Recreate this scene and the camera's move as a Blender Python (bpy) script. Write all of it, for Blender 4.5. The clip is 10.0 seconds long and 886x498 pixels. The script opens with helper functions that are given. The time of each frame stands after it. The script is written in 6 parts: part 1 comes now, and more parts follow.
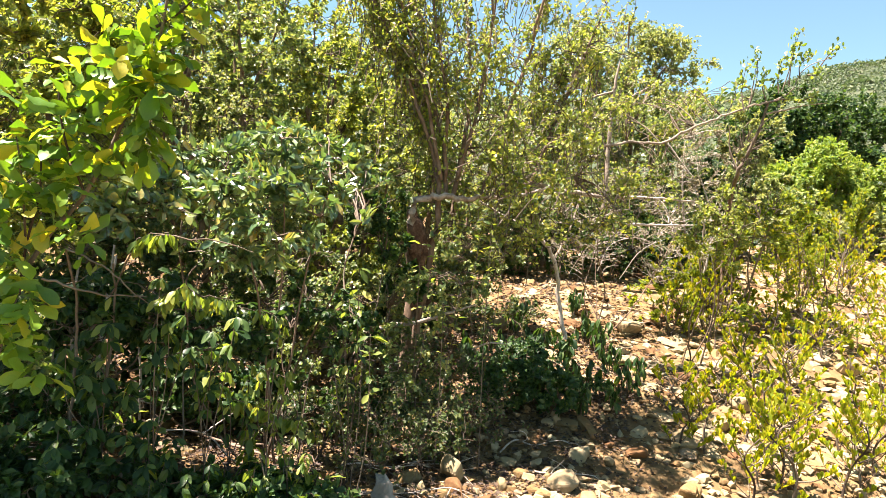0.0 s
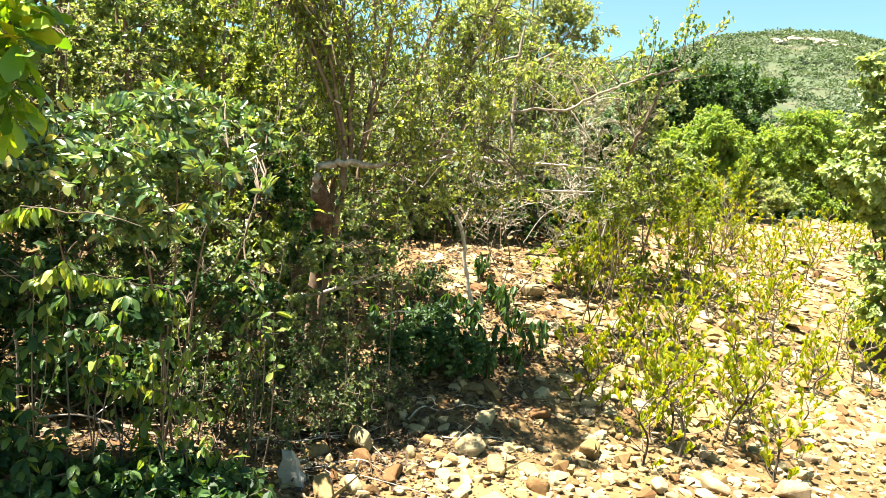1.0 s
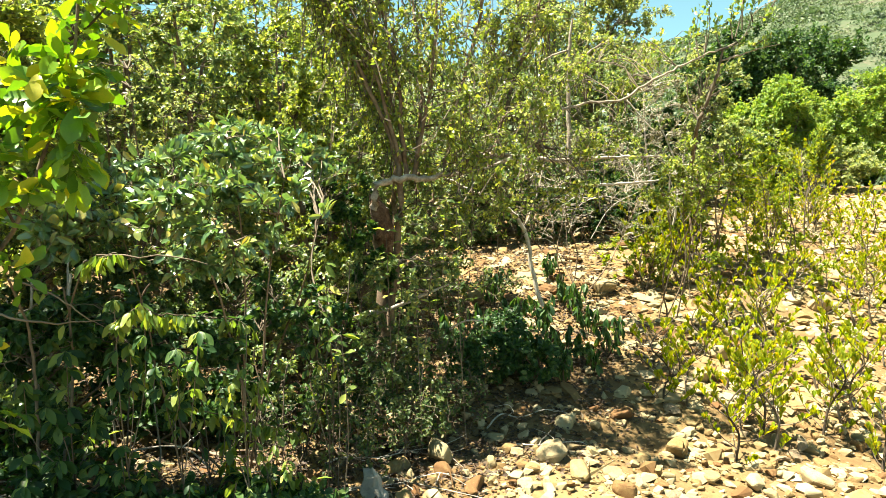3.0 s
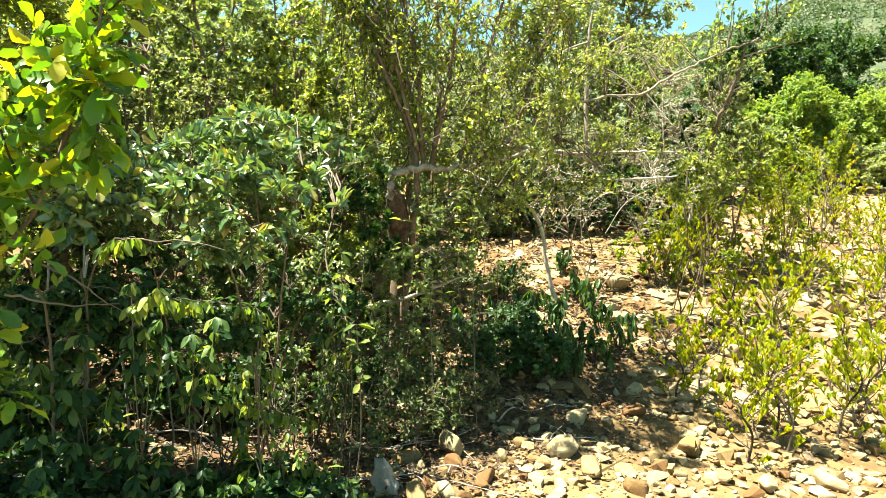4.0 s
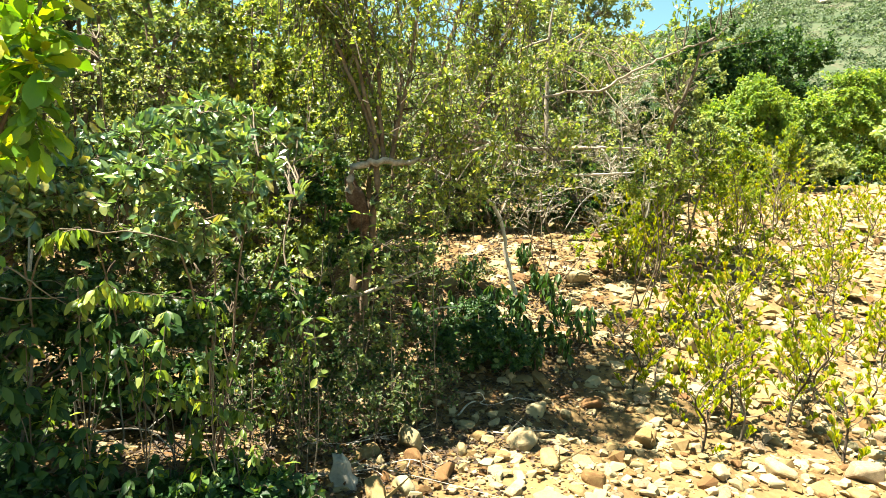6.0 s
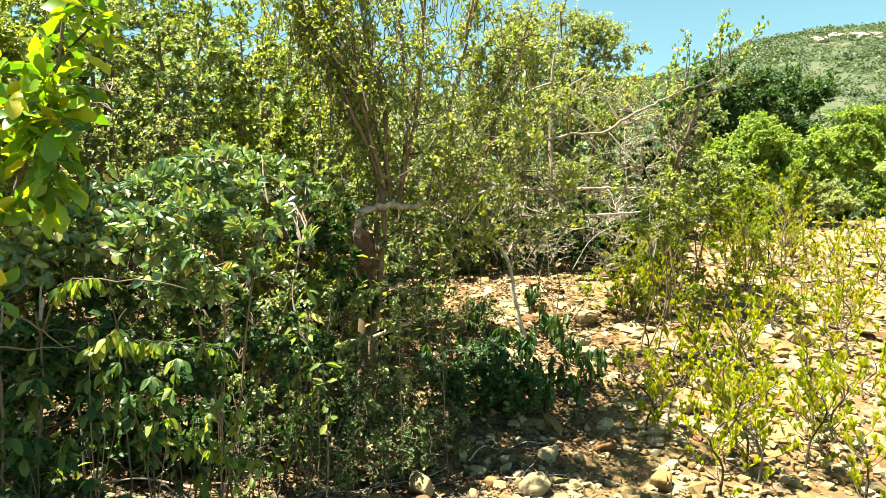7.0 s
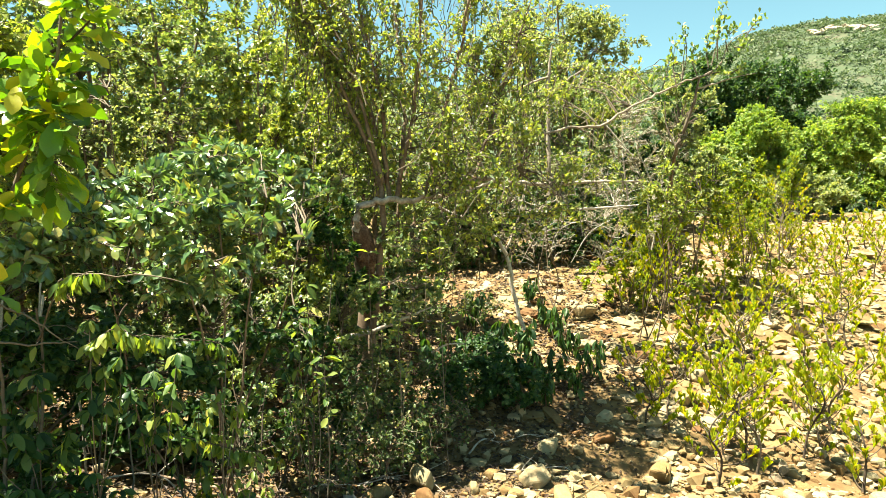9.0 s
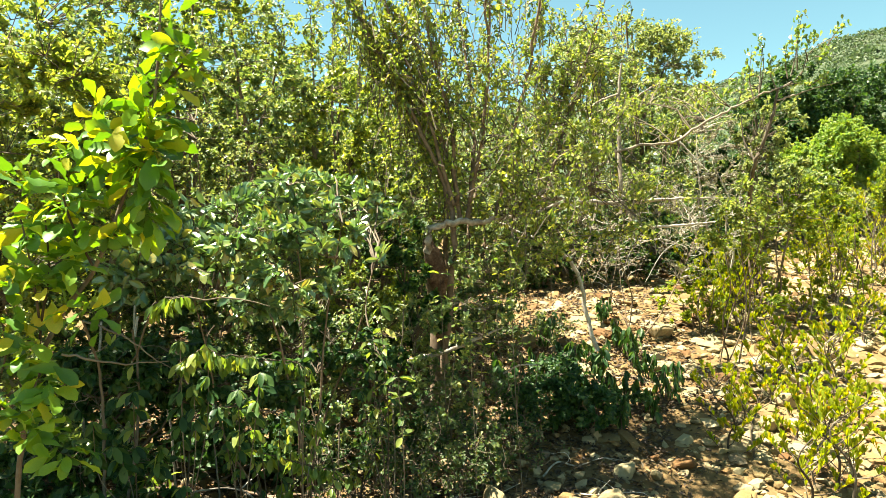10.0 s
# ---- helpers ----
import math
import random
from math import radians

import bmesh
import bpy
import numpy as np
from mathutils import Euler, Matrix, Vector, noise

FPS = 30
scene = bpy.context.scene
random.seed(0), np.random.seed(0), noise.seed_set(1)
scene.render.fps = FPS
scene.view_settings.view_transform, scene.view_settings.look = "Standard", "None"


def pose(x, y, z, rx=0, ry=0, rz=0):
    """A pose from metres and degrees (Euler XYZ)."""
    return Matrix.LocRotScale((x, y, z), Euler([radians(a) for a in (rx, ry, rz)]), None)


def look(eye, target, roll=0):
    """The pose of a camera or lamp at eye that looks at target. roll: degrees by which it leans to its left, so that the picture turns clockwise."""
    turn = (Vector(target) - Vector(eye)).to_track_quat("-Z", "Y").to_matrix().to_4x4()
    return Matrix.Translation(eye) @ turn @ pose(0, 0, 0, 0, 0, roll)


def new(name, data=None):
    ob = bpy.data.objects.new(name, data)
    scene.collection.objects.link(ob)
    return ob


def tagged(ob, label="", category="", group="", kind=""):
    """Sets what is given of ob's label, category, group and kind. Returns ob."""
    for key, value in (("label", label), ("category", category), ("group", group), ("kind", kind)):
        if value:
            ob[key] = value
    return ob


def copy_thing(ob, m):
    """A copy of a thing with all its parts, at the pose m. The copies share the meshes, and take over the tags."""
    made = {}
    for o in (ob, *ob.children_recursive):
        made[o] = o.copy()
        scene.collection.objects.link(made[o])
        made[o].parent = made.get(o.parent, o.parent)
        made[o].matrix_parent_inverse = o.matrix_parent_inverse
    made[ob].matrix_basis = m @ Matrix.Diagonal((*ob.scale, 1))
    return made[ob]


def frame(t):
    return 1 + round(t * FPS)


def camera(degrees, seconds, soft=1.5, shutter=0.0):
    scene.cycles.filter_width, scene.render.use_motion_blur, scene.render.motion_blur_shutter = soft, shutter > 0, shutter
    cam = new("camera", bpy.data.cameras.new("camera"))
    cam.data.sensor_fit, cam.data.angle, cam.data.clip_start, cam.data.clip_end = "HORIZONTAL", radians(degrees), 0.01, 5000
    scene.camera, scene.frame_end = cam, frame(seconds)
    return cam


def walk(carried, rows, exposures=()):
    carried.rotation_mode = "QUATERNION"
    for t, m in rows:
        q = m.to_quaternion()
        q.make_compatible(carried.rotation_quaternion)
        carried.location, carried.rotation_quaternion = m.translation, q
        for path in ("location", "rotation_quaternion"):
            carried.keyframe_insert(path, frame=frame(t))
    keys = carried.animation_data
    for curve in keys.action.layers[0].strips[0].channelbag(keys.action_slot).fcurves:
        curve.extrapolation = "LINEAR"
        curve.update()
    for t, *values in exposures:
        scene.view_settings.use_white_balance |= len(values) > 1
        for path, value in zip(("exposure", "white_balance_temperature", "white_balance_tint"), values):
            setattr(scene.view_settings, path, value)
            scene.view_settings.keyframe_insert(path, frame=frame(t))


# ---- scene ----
import itertools

cam = camera(68, 10.0, soft=0.45)
PATH = [
    (0, (-0.026, -0.117, 1.519), (-0.124, 1.88, 1.493), 4.2),
    (0.2, (-0.045, -0.106, 1.532), (-0.222, 1.884, 1.443), 2.4),
    (0.5, (-0.037, -0.099, 1.561), (-0.213, 1.889, 1.425), 2.4),
    (0.7, (-0.054, -0.085, 1.615), (-0.069, 1.909, 1.457), 3.9),
    (1, (-0.043, -0.038, 1.572), (0.154, 1.948, 1.448), 4.2),
    (1.2, (-0.054, -0.029, 1.572), (0.243, 1.944, 1.432), 3.9),
    (1.5, (0.004, -0.068, 1.475), (0.263, 1.907, 1.297), 2.9),
    (1.7, (0.001, -0.01, 1.547), (0.114, 1.965, 1.249), 1.6),
    (2, (-0.005, -0.016, 1.582), (0.112, 1.976, 1.441), 1.4),
    (2.2, (-0.006, -0.019, 1.584), (0.065, 1.977, 1.482), 0.7),
    (2.5, (0.005, -0.013, 1.586), (0.005, 1.986, 1.551), -0.5),
    (3, (0.018, -0.018, 1.615), (0.001, 1.978, 1.495), -1.4),
    (3.2, (0.008, 0.006, 1.619), (-0.034, 2.001, 1.483), -1.2),
    (4.3, (-0.022, 0.012, 1.616), (-0.049, 2.005, 1.457), 0.6),
    (4.5, (-0.017, 0.025, 1.615), (-0.021, 2.016, 1.435), 0.7),
    (5, (-0.017, 0.05, 1.635), (-0.013, 2.037, 1.413), 0.1),
    (5.2, (-0.014, 0.034, 1.627), (0.041, 2.025, 1.447), 0.6),
    (6.3, (0.0, 0.031, 1.587), (0.076, 2.025, 1.451), 0.0),
    (6.5, (0.003, 0.039, 1.586), (0.1, 2.035, 1.485), -0.5),
    (7, (-0.008, 0.014, 1.6), (0.037, 2.013, 1.571), -0.7),
    (7.5, (0.001, 0.0, 1.6), (0.0, 2.0, 1.58), -1.2),
    (8, (-0.005, 0.006, 1.594), (-0.013, 2.006, 1.58), -1.2),
    (8.5, (-0.006, -0.007, 1.577), (-0.01, 1.993, 1.548), -1.0),
    (9, (-0.015, 0.006, 1.589), (0.036, 2.005, 1.546), -1.1),
    (9.5, (-0.021, 0.01, 1.616), (-0.036, 2.01, 1.609), -1.8),
    (9.7, (-0.025, -0.026, 1.653), (-0.115, 1.972, 1.681), -1.0),
    (10, (-0.02, -0.037, 1.601), (-0.18, 1.957, 1.623), -1.8),
]
walk(cam, [(t, look(eye, target, roll)) for t, eye, target, roll in PATH],
     exposures=[(0, 2.64, 7100, 26), (0.3, 2.66, 7100, 17), (0.8, 2.78, 7150, 13), (1.5, 2.54, 7300, 4), (3, 2.60, 7300, 4), (4.5, 2.68, 7200, 3), (6.5, 2.60, 7400, 4), (10, 2.58, 7400, 3)])
# ---- light ----
SUN_TO = Vector((-0.31, -0.04, 0.93)).normalized()
world = bpy.data.worlds.new("sky")
scene.world = world
world.use_nodes = True
_wn = world.node_tree.nodes
_wn.clear()
_sky = _wn.new("ShaderNodeTexSky")
_sky.sky_type = "NISHITA"
_sky.sun_disc = False
_sky.sun_elevation = math.asin(SUN_TO.z)
_sky.sun_rotation = math.atan2(SUN_TO.x, SUN_TO.y)
_sky.air_density, _sky.dust_density, _sky.ozone_density = 1.0, 0.3, 0.7
_bg = _wn.new("ShaderNodeBackground")
_bg.inputs["Strength"].default_value = 0.0345
_wo = _wn.new("ShaderNodeOutputWorld")
_tone = _wn.new("ShaderNodeMix")
_tone.data_type, _tone.blend_type = "RGBA", "MULTIPLY"
_tone.inputs["Factor"].default_value = 1.0
_tone.inputs["B"].default_value = (0.95, 1.30, 1.13, 1)
world.node_tree.links.new(_sky.outputs[0], _tone.inputs["A"])
world.node_tree.links.new(_tone.outputs["Result"], _bg.inputs["Color"])
world.node_tree.links.new(_bg.outputs[0], _wo.inputs["Surface"])
sun_data = bpy.data.lights.new("sun", "SUN")
sun_data.energy, sun_data.angle, sun_data.color = 5.0, radians(0.53), (1.0, 0.95, 0.86)
sun = new("sun", sun_data)
sun.matrix_world = look(SUN_TO * 60, (0, 0, 0))

# ---- mesh helpers ----
rng = np.random.default_rng(7)


def mesh_of(name, V, F, mat, smooth=False):
    """A mesh from an array of corners and an array of faces that all have the same number of corners."""
    V, F = np.ascontiguousarray(V, np.float32), np.ascontiguousarray(F, np.int32)
    me = bpy.data.meshes.new(name)
    me.vertices.add(len(V))
    me.vertices.foreach_set("co", V.ravel())
    me.loops.add(F.size)
    me.loops.foreach_set("vertex_index", F.ravel())
    me.polygons.add(len(F))
    me.polygons.foreach_set("loop_start", np.arange(0, F.size, F.shape[1], dtype=np.int32))
    me.polygons.foreach_set("use_smooth", np.full(len(F), smooth))
    me.update(calc_edges=True)
    me.materials.append(mat)
    return me


def child(name, me, parent, label="", kind=""):
    ob = new(name, me)
    ob.parent = parent
    return tagged(ob, label, kind=kind)


def unit(a):
    return a / np.maximum(np.linalg.norm(a, axis=-1, keepdims=True), 1e-9)


def tubes(P, R, sides):
    """Corners and faces of n tubes, from n polylines of k points and their radii."""
    n, k = P.shape[:2]
    T = unit(np.gradient(P, axis=1))
    ref = np.where(np.abs(T[..., 2:3]) > 0.9, (1.0, 0.0, 0.0), (0.0, 0.0, 1.0))
    A = unit(np.cross(T, ref))
    B = np.cross(T, A)
    ang = np.arange(sides) * 2 * np.pi / sides
    ring = A[:, :, None] * np.cos(ang)[:, None] + B[:, :, None] * np.sin(ang)[:, None]
    V = (P[:, :, None] + ring * R[:, :, None, None]).reshape(-1, 3)
    i, j, s = np.meshgrid(np.arange(n), np.arange(k - 1), np.arange(sides), indexing="ij")
    s2 = (s + 1) % sides
    base = (i * k + j) * sides
    F = np.stack([base + s, base + s2, base + sides + s2, base + sides + s], -1).reshape(-1, 4)
    return V, F


def spline(points, n):
    """n points along a smooth line through points (rows of any width)."""
    Q = np.array(points, float)
    d = np.r_[0, np.cumsum(np.linalg.norm(np.diff(Q[:, :3], axis=0), axis=1))]
    t = np.linspace(0, d[-1], n)
    m = np.gradient(Q, d, axis=0) if len(Q) > 2 else np.repeat([(Q[1] - Q[0]) / d[-1]], 2, 0)
    k = np.clip(np.searchsorted(d, t, "right") - 1, 0, len(d) - 2)
    h = (d[k + 1] - d[k])[:, None]
    u = ((t - d[k]) / h[:, 0])[:, None]
    return ((2 * u**3 - 3 * u**2 + 1) * Q[k] + (u**3 - 2 * u**2 + u) * h * m[k]
            + (3 * u**2 - 2 * u**3) * Q[k + 1] + (u**3 - u**2) * h * m[k + 1])


# leaf outlines: along, across, out of the plane
LEAF_FAN = np.array([(0, 0, 0), (0.52, 0.5, 0.10), (1, 0, -0.10), (0.52, -0.5, 0.10)])
FAN_F = np.array([(0, 2, 1), (0, 3, 2)])
LEAF_OVAL = np.array([(0, 0, 0), (0.28, 0.40, 0.06), (0.70, 0.43, 0.05), (1, 0, -0.14), (0.70, -0.43, 0.05), (0.28, -0.40, 0.06), (0.30, 0, -0.02), (0.70, 0, -0.04)])
LEAF_SPOON = np.array([(0, 0, 0), (0.40, 0.26, 0.03), (0.80, 0.50, 0.03), (1, 0, -0.08), (0.80, -0.50, 0.03), (0.40, -0.26, 0.03), (0.40, 0, -0.02), (0.80, 0, -0.04)])
OVAL_F = np.array([(0, 5, 6, 1), (1, 6, 7, 2), (6, 5, 4, 7), (2, 7, 4, 3)])


def leaf_arrays(P, D, N, L, W, shape=LEAF_FAN, faces=FAN_F):
    """Corners and faces of leaves at P that point along D and face N."""
    D = unit(D)
    S = unit(np.cross(N, D))
    N = np.cross(D, S)
    V = (P[:, None] + D[:, None] * (shape[:, 0] * L[:, None])[..., None]
         + S[:, None] * (shape[:, 1] * W[:, None])[..., None] + N[:, None] * (shape[:, 2] * L[:, None])[..., None])
    F = faces[None] + (np.arange(len(P)) * len(shape))[:, None, None]
    return V.reshape(-1, 3), F.reshape(-1, faces.shape[1])


def leaf_mesh(name, mat, width=0.5, belly=0.55, droop=0.15, wave=0.03, n=6, round_=0.75):
    """One leaf of length 1 with a folded midrib, a curved blade and a short stalk."""
    V, F = [], []
    for i in range(n + 1):
        u = i / n
        w = width * 0.5 * (math.sin(math.pi * u ** (math.log(0.5) / math.log(belly))) ** round_ if 0 < i < n else 0.02 if i == 0 else 0.25 * (0.75 - round_) + 0.02)
        z = -droop * u * u
        V += [(0.1 + 0.9 * u, w, z + w * 0.35 + wave * math.sin(i * 2.3)), (0.1 + 0.9 * u, 0, z), (0.1 + 0.9 * u, -w, z + w * 0.35 - wave * math.sin(i * 1.9))]
    for i in range(n):
        a = 3 * i
        F += [(a, a + 1, a + 4, a + 3), (a + 1, a + 2, a + 5, a + 4)]
    b = len(V)
    V += [(0, 0.008, 0), (0, -0.008, 0), (0.12, -0.008, 0), (0.12, 0.008, 0)]
    F.append((b, b + 1, b + 2, b + 3))
    return mesh_of(name, np.array(V), np.array(F), mat, smooth=True)


def leaf_matrix(p, d, n, size):
    d = Vector(d).normalized()
    s = Vector(n).cross(d)
    s = s.normalized() if s.length > 1e-4 else d.orthogonal().normalized()
    m = Matrix((d, s, d.cross(s))).transposed().to_4x4()
    return Matrix.Translation(p) @ m @ Matrix.Scale(size, 4)


# ---- materials ----
def nodes_of(name):
    m = bpy.data.materials.new(name)
    m.use_nodes = True
    nt = m.node_tree
    return m, nt, nt.nodes["Principled BSDF"]


def link(nt, a, b):
    nt.links.new(a, b)


def ramp_of(nt, stops):
    r = nt.nodes.new("ShaderNodeValToRGB")
    el = r.color_ramp.elements
    while len(el) < len(stops):
        el.new(0.5)
    for e, (at, c) in zip(el, stops):
        e.position, e.color = at, (*c, 1)
    return r


def noise_of(nt, scale, detail=4, rough=0.6, coord="Object"):
    c = nt.nodes.new("ShaderNodeTexCoord")
    n = nt.nodes.new("ShaderNodeTexNoise")
    n.inputs["Scale"].default_value, n.inputs["Detail"].default_value, n.inputs["Roughness"].default_value = scale, detail, rough
    link(nt, c.outputs[coord], n.inputs["Vector"])
    return n


def math_of(nt, op, a, b=0.0):
    m = nt.nodes.new("ShaderNodeMath")
    m.operation = op
    for socket, v in zip(m.inputs, (a, b)):
        if isinstance(v, (int, float)):
            socket.default_value = v
        else:
            link(nt, v, socket)
    return m.outputs[0]


def leaf_mat(name, stops, glow, rough=0.42, through_part=0.42, blotch=30, gloss=0.5):
    """Leaf: colour from a ramp that differs leaf by leaf, with light passing through the blade."""
    m, nt, p = nodes_of(name)
    geo, info = nt.nodes.new("ShaderNodeNewGeometry"), nt.nodes.new("ShaderNodeObjectInfo")
    pick = math_of(nt, "FRACT", math_of(nt, "ADD", geo.outputs["Random Per Island"], info.outputs["Random"]))
    r = ramp_of(nt, stops)
    n = noise_of(nt, blotch, 2)
    link(nt, math_of(nt, "ADD", pick, math_of(nt, "MULTIPLY", math_of(nt, "SUBTRACT", n.outputs["Fac"], 0.5), 0.25)), r.inputs["Fac"])
    link(nt, r.outputs["Color"], p.inputs["Base Color"])
    p.inputs["Roughness"].default_value = rough
    p.inputs["Specular IOR Level"].default_value = gloss
    tr = nt.nodes.new("ShaderNodeBsdfTranslucent")
    mul = nt.nodes.new("ShaderNodeMix")
    mul.data_type, mul.blend_type = "RGBA", "MULTIPLY"
    mul.inputs["Factor"].default_value = 1.0
    link(nt, r.outputs["Color"], mul.inputs["A"])
    mul.inputs["B"].default_value = (*glow, 1)
    link(nt, mul.outputs["Result"], tr.inputs["Color"])
    mix = nt.nodes.new("ShaderNodeMixShader")
    mix.inputs["Fac"].default_value = through_part
    link(nt, p.outputs[0], mix.inputs[1])
    link(nt, tr.outputs[0], mix.inputs[2])
    link(nt, mix.outputs[0], nt.nodes["Material Output"].inputs["Surface"])
    return m


def rough_mat(name, stops, scale, rough=0.9, bump=0.4, fine=6.0, per_object=0.0, dist=0.01):
    """Bark, stone or soil: two scales of noise through a ramp, with relief."""
    m, nt, p = nodes_of(name)
    a, b = noise_of(nt, scale, 5), noise_of(nt, scale * fine, 4, 0.7)
    v = math_of(nt, "ADD", math_of(nt, "MULTIPLY", a.outputs["Fac"], 0.62), math_of(nt, "MULTIPLY", b.outputs["Fac"], 0.38))
    if per_object:
        geo, info = nt.nodes.new("ShaderNodeNewGeometry"), nt.nodes.new("ShaderNodeObjectInfo")
        pick = math_of(nt, "FRACT", math_of(nt, "ADD", geo.outputs["Random Per Island"], info.outputs["Random"]))
        v = math_of(nt, "ADD", v, math_of(nt, "MULTIPLY", math_of(nt, "SUBTRACT", pick, 0.5), per_object))
    r = ramp_of(nt, stops)
    link(nt, v, r.inputs["Fac"])
    link(nt, r.outputs["Color"], p.inputs["Base Color"])
    p.inputs["Roughness"].default_value = rough
    p.inputs["Specular IOR Level"].default_value = 0.25
    bp = nt.nodes.new("ShaderNodeBump")
    bp.inputs["Strength"].default_value, bp.inputs["Distance"].default_value = bump, dist
    link(nt, v, bp.inputs["Height"])
    link(nt, bp.outputs[0], p.inputs["Normal"])
    return m


SOIL = rough_mat("sandy_soil", [(0.30, (0.067, 0.038, 0.014)), (0.46, (0.119, 0.074, 0.032)), (0.58, (0.167, 0.114, 0.050)), (0.72, (0.206, 0.159, 0.084))], 1.3, 0.95, 0.6, 14, dist=0.02)
STONE = rough_mat("field_stone", [(0.10, (0.110, 0.055, 0.021)), (0.32, (0.158, 0.100, 0.040)), (0.50, (0.187, 0.136, 0.062)), (0.66, (0.206, 0.164, 0.086)), (0.86, (0.240, 0.204, 0.120))], 7, 0.85, 0.5, 6, per_object=0.85)
GREY_STONE = rough_mat("grey_stone", [(0.35, (0.119, 0.086, 0.054)), (0.55, (0.208, 0.154, 0.096)), (0.7, (0.307, 0.225, 0.140))], 9, 0.85, 0.5, 6, per_object=0.2)
PALE_GREY = rough_mat("pale_grey_stone", [(0.35, (0.201, 0.183, 0.153)), (0.52, (0.282, 0.259, 0.222)), (0.7, (0.336, 0.310, 0.267))], 12, 0.8, 0.5, 6)
WHITE_STONE = rough_mat("white_stone", [(0.3, (0.182, 0.126, 0.060)), (0.5, (0.267, 0.205, 0.114)), (0.7, (0.305, 0.244, 0.144))], 8, 0.8, 0.5, 6, per_object=0.2)
BARK = rough_mat("grey_bark", [(0.32, (0.059, 0.039, 0.025)), (0.5, (0.142, 0.100, 0.067)), (0.68, (0.237, 0.177, 0.130))], 11, 0.9, 0.8, 5, per_object=0.15)
PALE_BARK = rough_mat("pale_dead_wood", [(0.32, (0.150, 0.122, 0.095)), (0.44, (0.300, 0.262, 0.215)), (0.54, (0.400, 0.362, 0.310)), (0.68, (0.500, 0.465, 0.415))], 18, 0.9, 0.6, 5, per_object=0.2)
WEATHERED = rough_mat("weathered_bark", [(0.32, (0.095, 0.072, 0.050)), (0.5, (0.205, 0.170, 0.128)), (0.68, (0.330, 0.288, 0.232))], 20, 0.9, 0.7, 5, per_object=0.15)
RUST_BARK = rough_mat("rusty_bark", [(0.34, (0.036, 0.018, 0.011)), (0.48, (0.094, 0.054, 0.033)), (0.58, (0.158, 0.100, 0.066)), (0.70, (0.250, 0.185, 0.135))], 16, 0.9, 1.0, 5, dist=0.03)
TWIG = rough_mat("twig_bark", [(0.3, (0.044, 0.032, 0.022)), (0.5, (0.097, 0.075, 0.053)), (0.72, (0.184, 0.156, 0.119))], 6, 0.9, 0.3, 5, per_object=0.35)
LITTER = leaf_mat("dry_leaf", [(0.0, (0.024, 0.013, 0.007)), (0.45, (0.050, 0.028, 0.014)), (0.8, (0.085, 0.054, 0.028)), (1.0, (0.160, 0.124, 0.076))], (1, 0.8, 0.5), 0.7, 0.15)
L_BROAD = leaf_mat("broad_leaf", [(0.0, (0.045, 0.119, 0.020)), (0.45, (0.094, 0.213, 0.026)), (0.8, (0.198, 0.326, 0.034)), (1.0, (0.395, 0.375, 0.048))], (1.9, 1.7, 0.35), 0.38, 0.40, gloss=0.4)
L_GLOSSY = leaf_mat("glossy_leaf", [(0.0, (0.048, 0.110, 0.045)), (0.55, (0.104, 0.180, 0.063)), (0.85, (0.180, 0.245, 0.074)), (0.96, (0.237, 0.265, 0.064)), (1.0, (0.358, 0.291, 0.064))], (1.6, 1.6, 0.7), 0.30, 0.30, blotch=8, gloss=1.0)
_coat = L_GLOSSY.node_tree.nodes["Principled BSDF"]
_coat.inputs["Coat Weight"].default_value, _coat.inputs["Coat Roughness"].default_value = 0.45, 0.18
L_HANG = leaf_mat("hanging_leaf", [(0.0, (0.069, 0.142, 0.036)), (0.6, (0.141, 0.219, 0.052)), (1.0, (0.239, 0.283, 0.068))], (2.2, 1.9, 0.6), 0.42, 0.55)
L_TREE = leaf_mat("small_leaf", [(0.0, (0.088, 0.135, 0.036)), (0.45, (0.168, 0.220, 0.050)), (0.8, (0.258, 0.302, 0.066)), (1.0, (0.390, 0.360, 0.088))], (1.75, 1.75, 0.65), 0.42, 0.48, gloss=0.55)
L_THICK = leaf_mat("thicket_leaf", [(0.0, (0.070, 0.126, 0.052)), (0.5, (0.145, 0.208, 0.076)), (0.85, (0.248, 0.292, 0.108)), (1.0, (0.365, 0.358, 0.120))], (1.8, 1.7, 0.7), 0.40, 0.40, gloss=0.6)
L_PALE = leaf_mat("grey_green_leaf", [(0.0, (0.105, 0.150, 0.062)), (0.5, (0.185, 0.235, 0.090)), (1.0, (0.310, 0.325, 0.130))], (1.8, 1.7, 0.8), 0.48, 0.48)
L_BRIGHT = leaf_mat("bright_leaf", [(0.0, (0.080, 0.158, 0.030)), (0.5, (0.148, 0.240, 0.044)), (1.0, (0.250, 0.310, 0.072))], (2.0, 1.8, 0.6), 0.5, 0.4, gloss=0.3)
L_LIME = leaf_mat("pale_lime_leaf", [(0.0, (0.115, 0.180, 0.062)), (0.5, (0.205, 0.275, 0.098)), (1.0, (0.320, 0.370, 0.150))], (1.8, 1.7, 0.7), 0.42, 0.42, gloss=0.5)
# Dark-leaved plants' own green; also stands in for shade on undergrowth.
L_DARK_SHADE = leaf_mat("dark_and_shade_leaf", [(0.0, (0.011, 0.036, 0.014)), (0.5, (0.027, 0.072, 0.020)), (0.85, (0.052, 0.110, 0.028)), (1.0, (0.090, 0.142, 0.040))], (2.0, 1.8, 0.6), 0.45, 0.38, gloss=0.3)
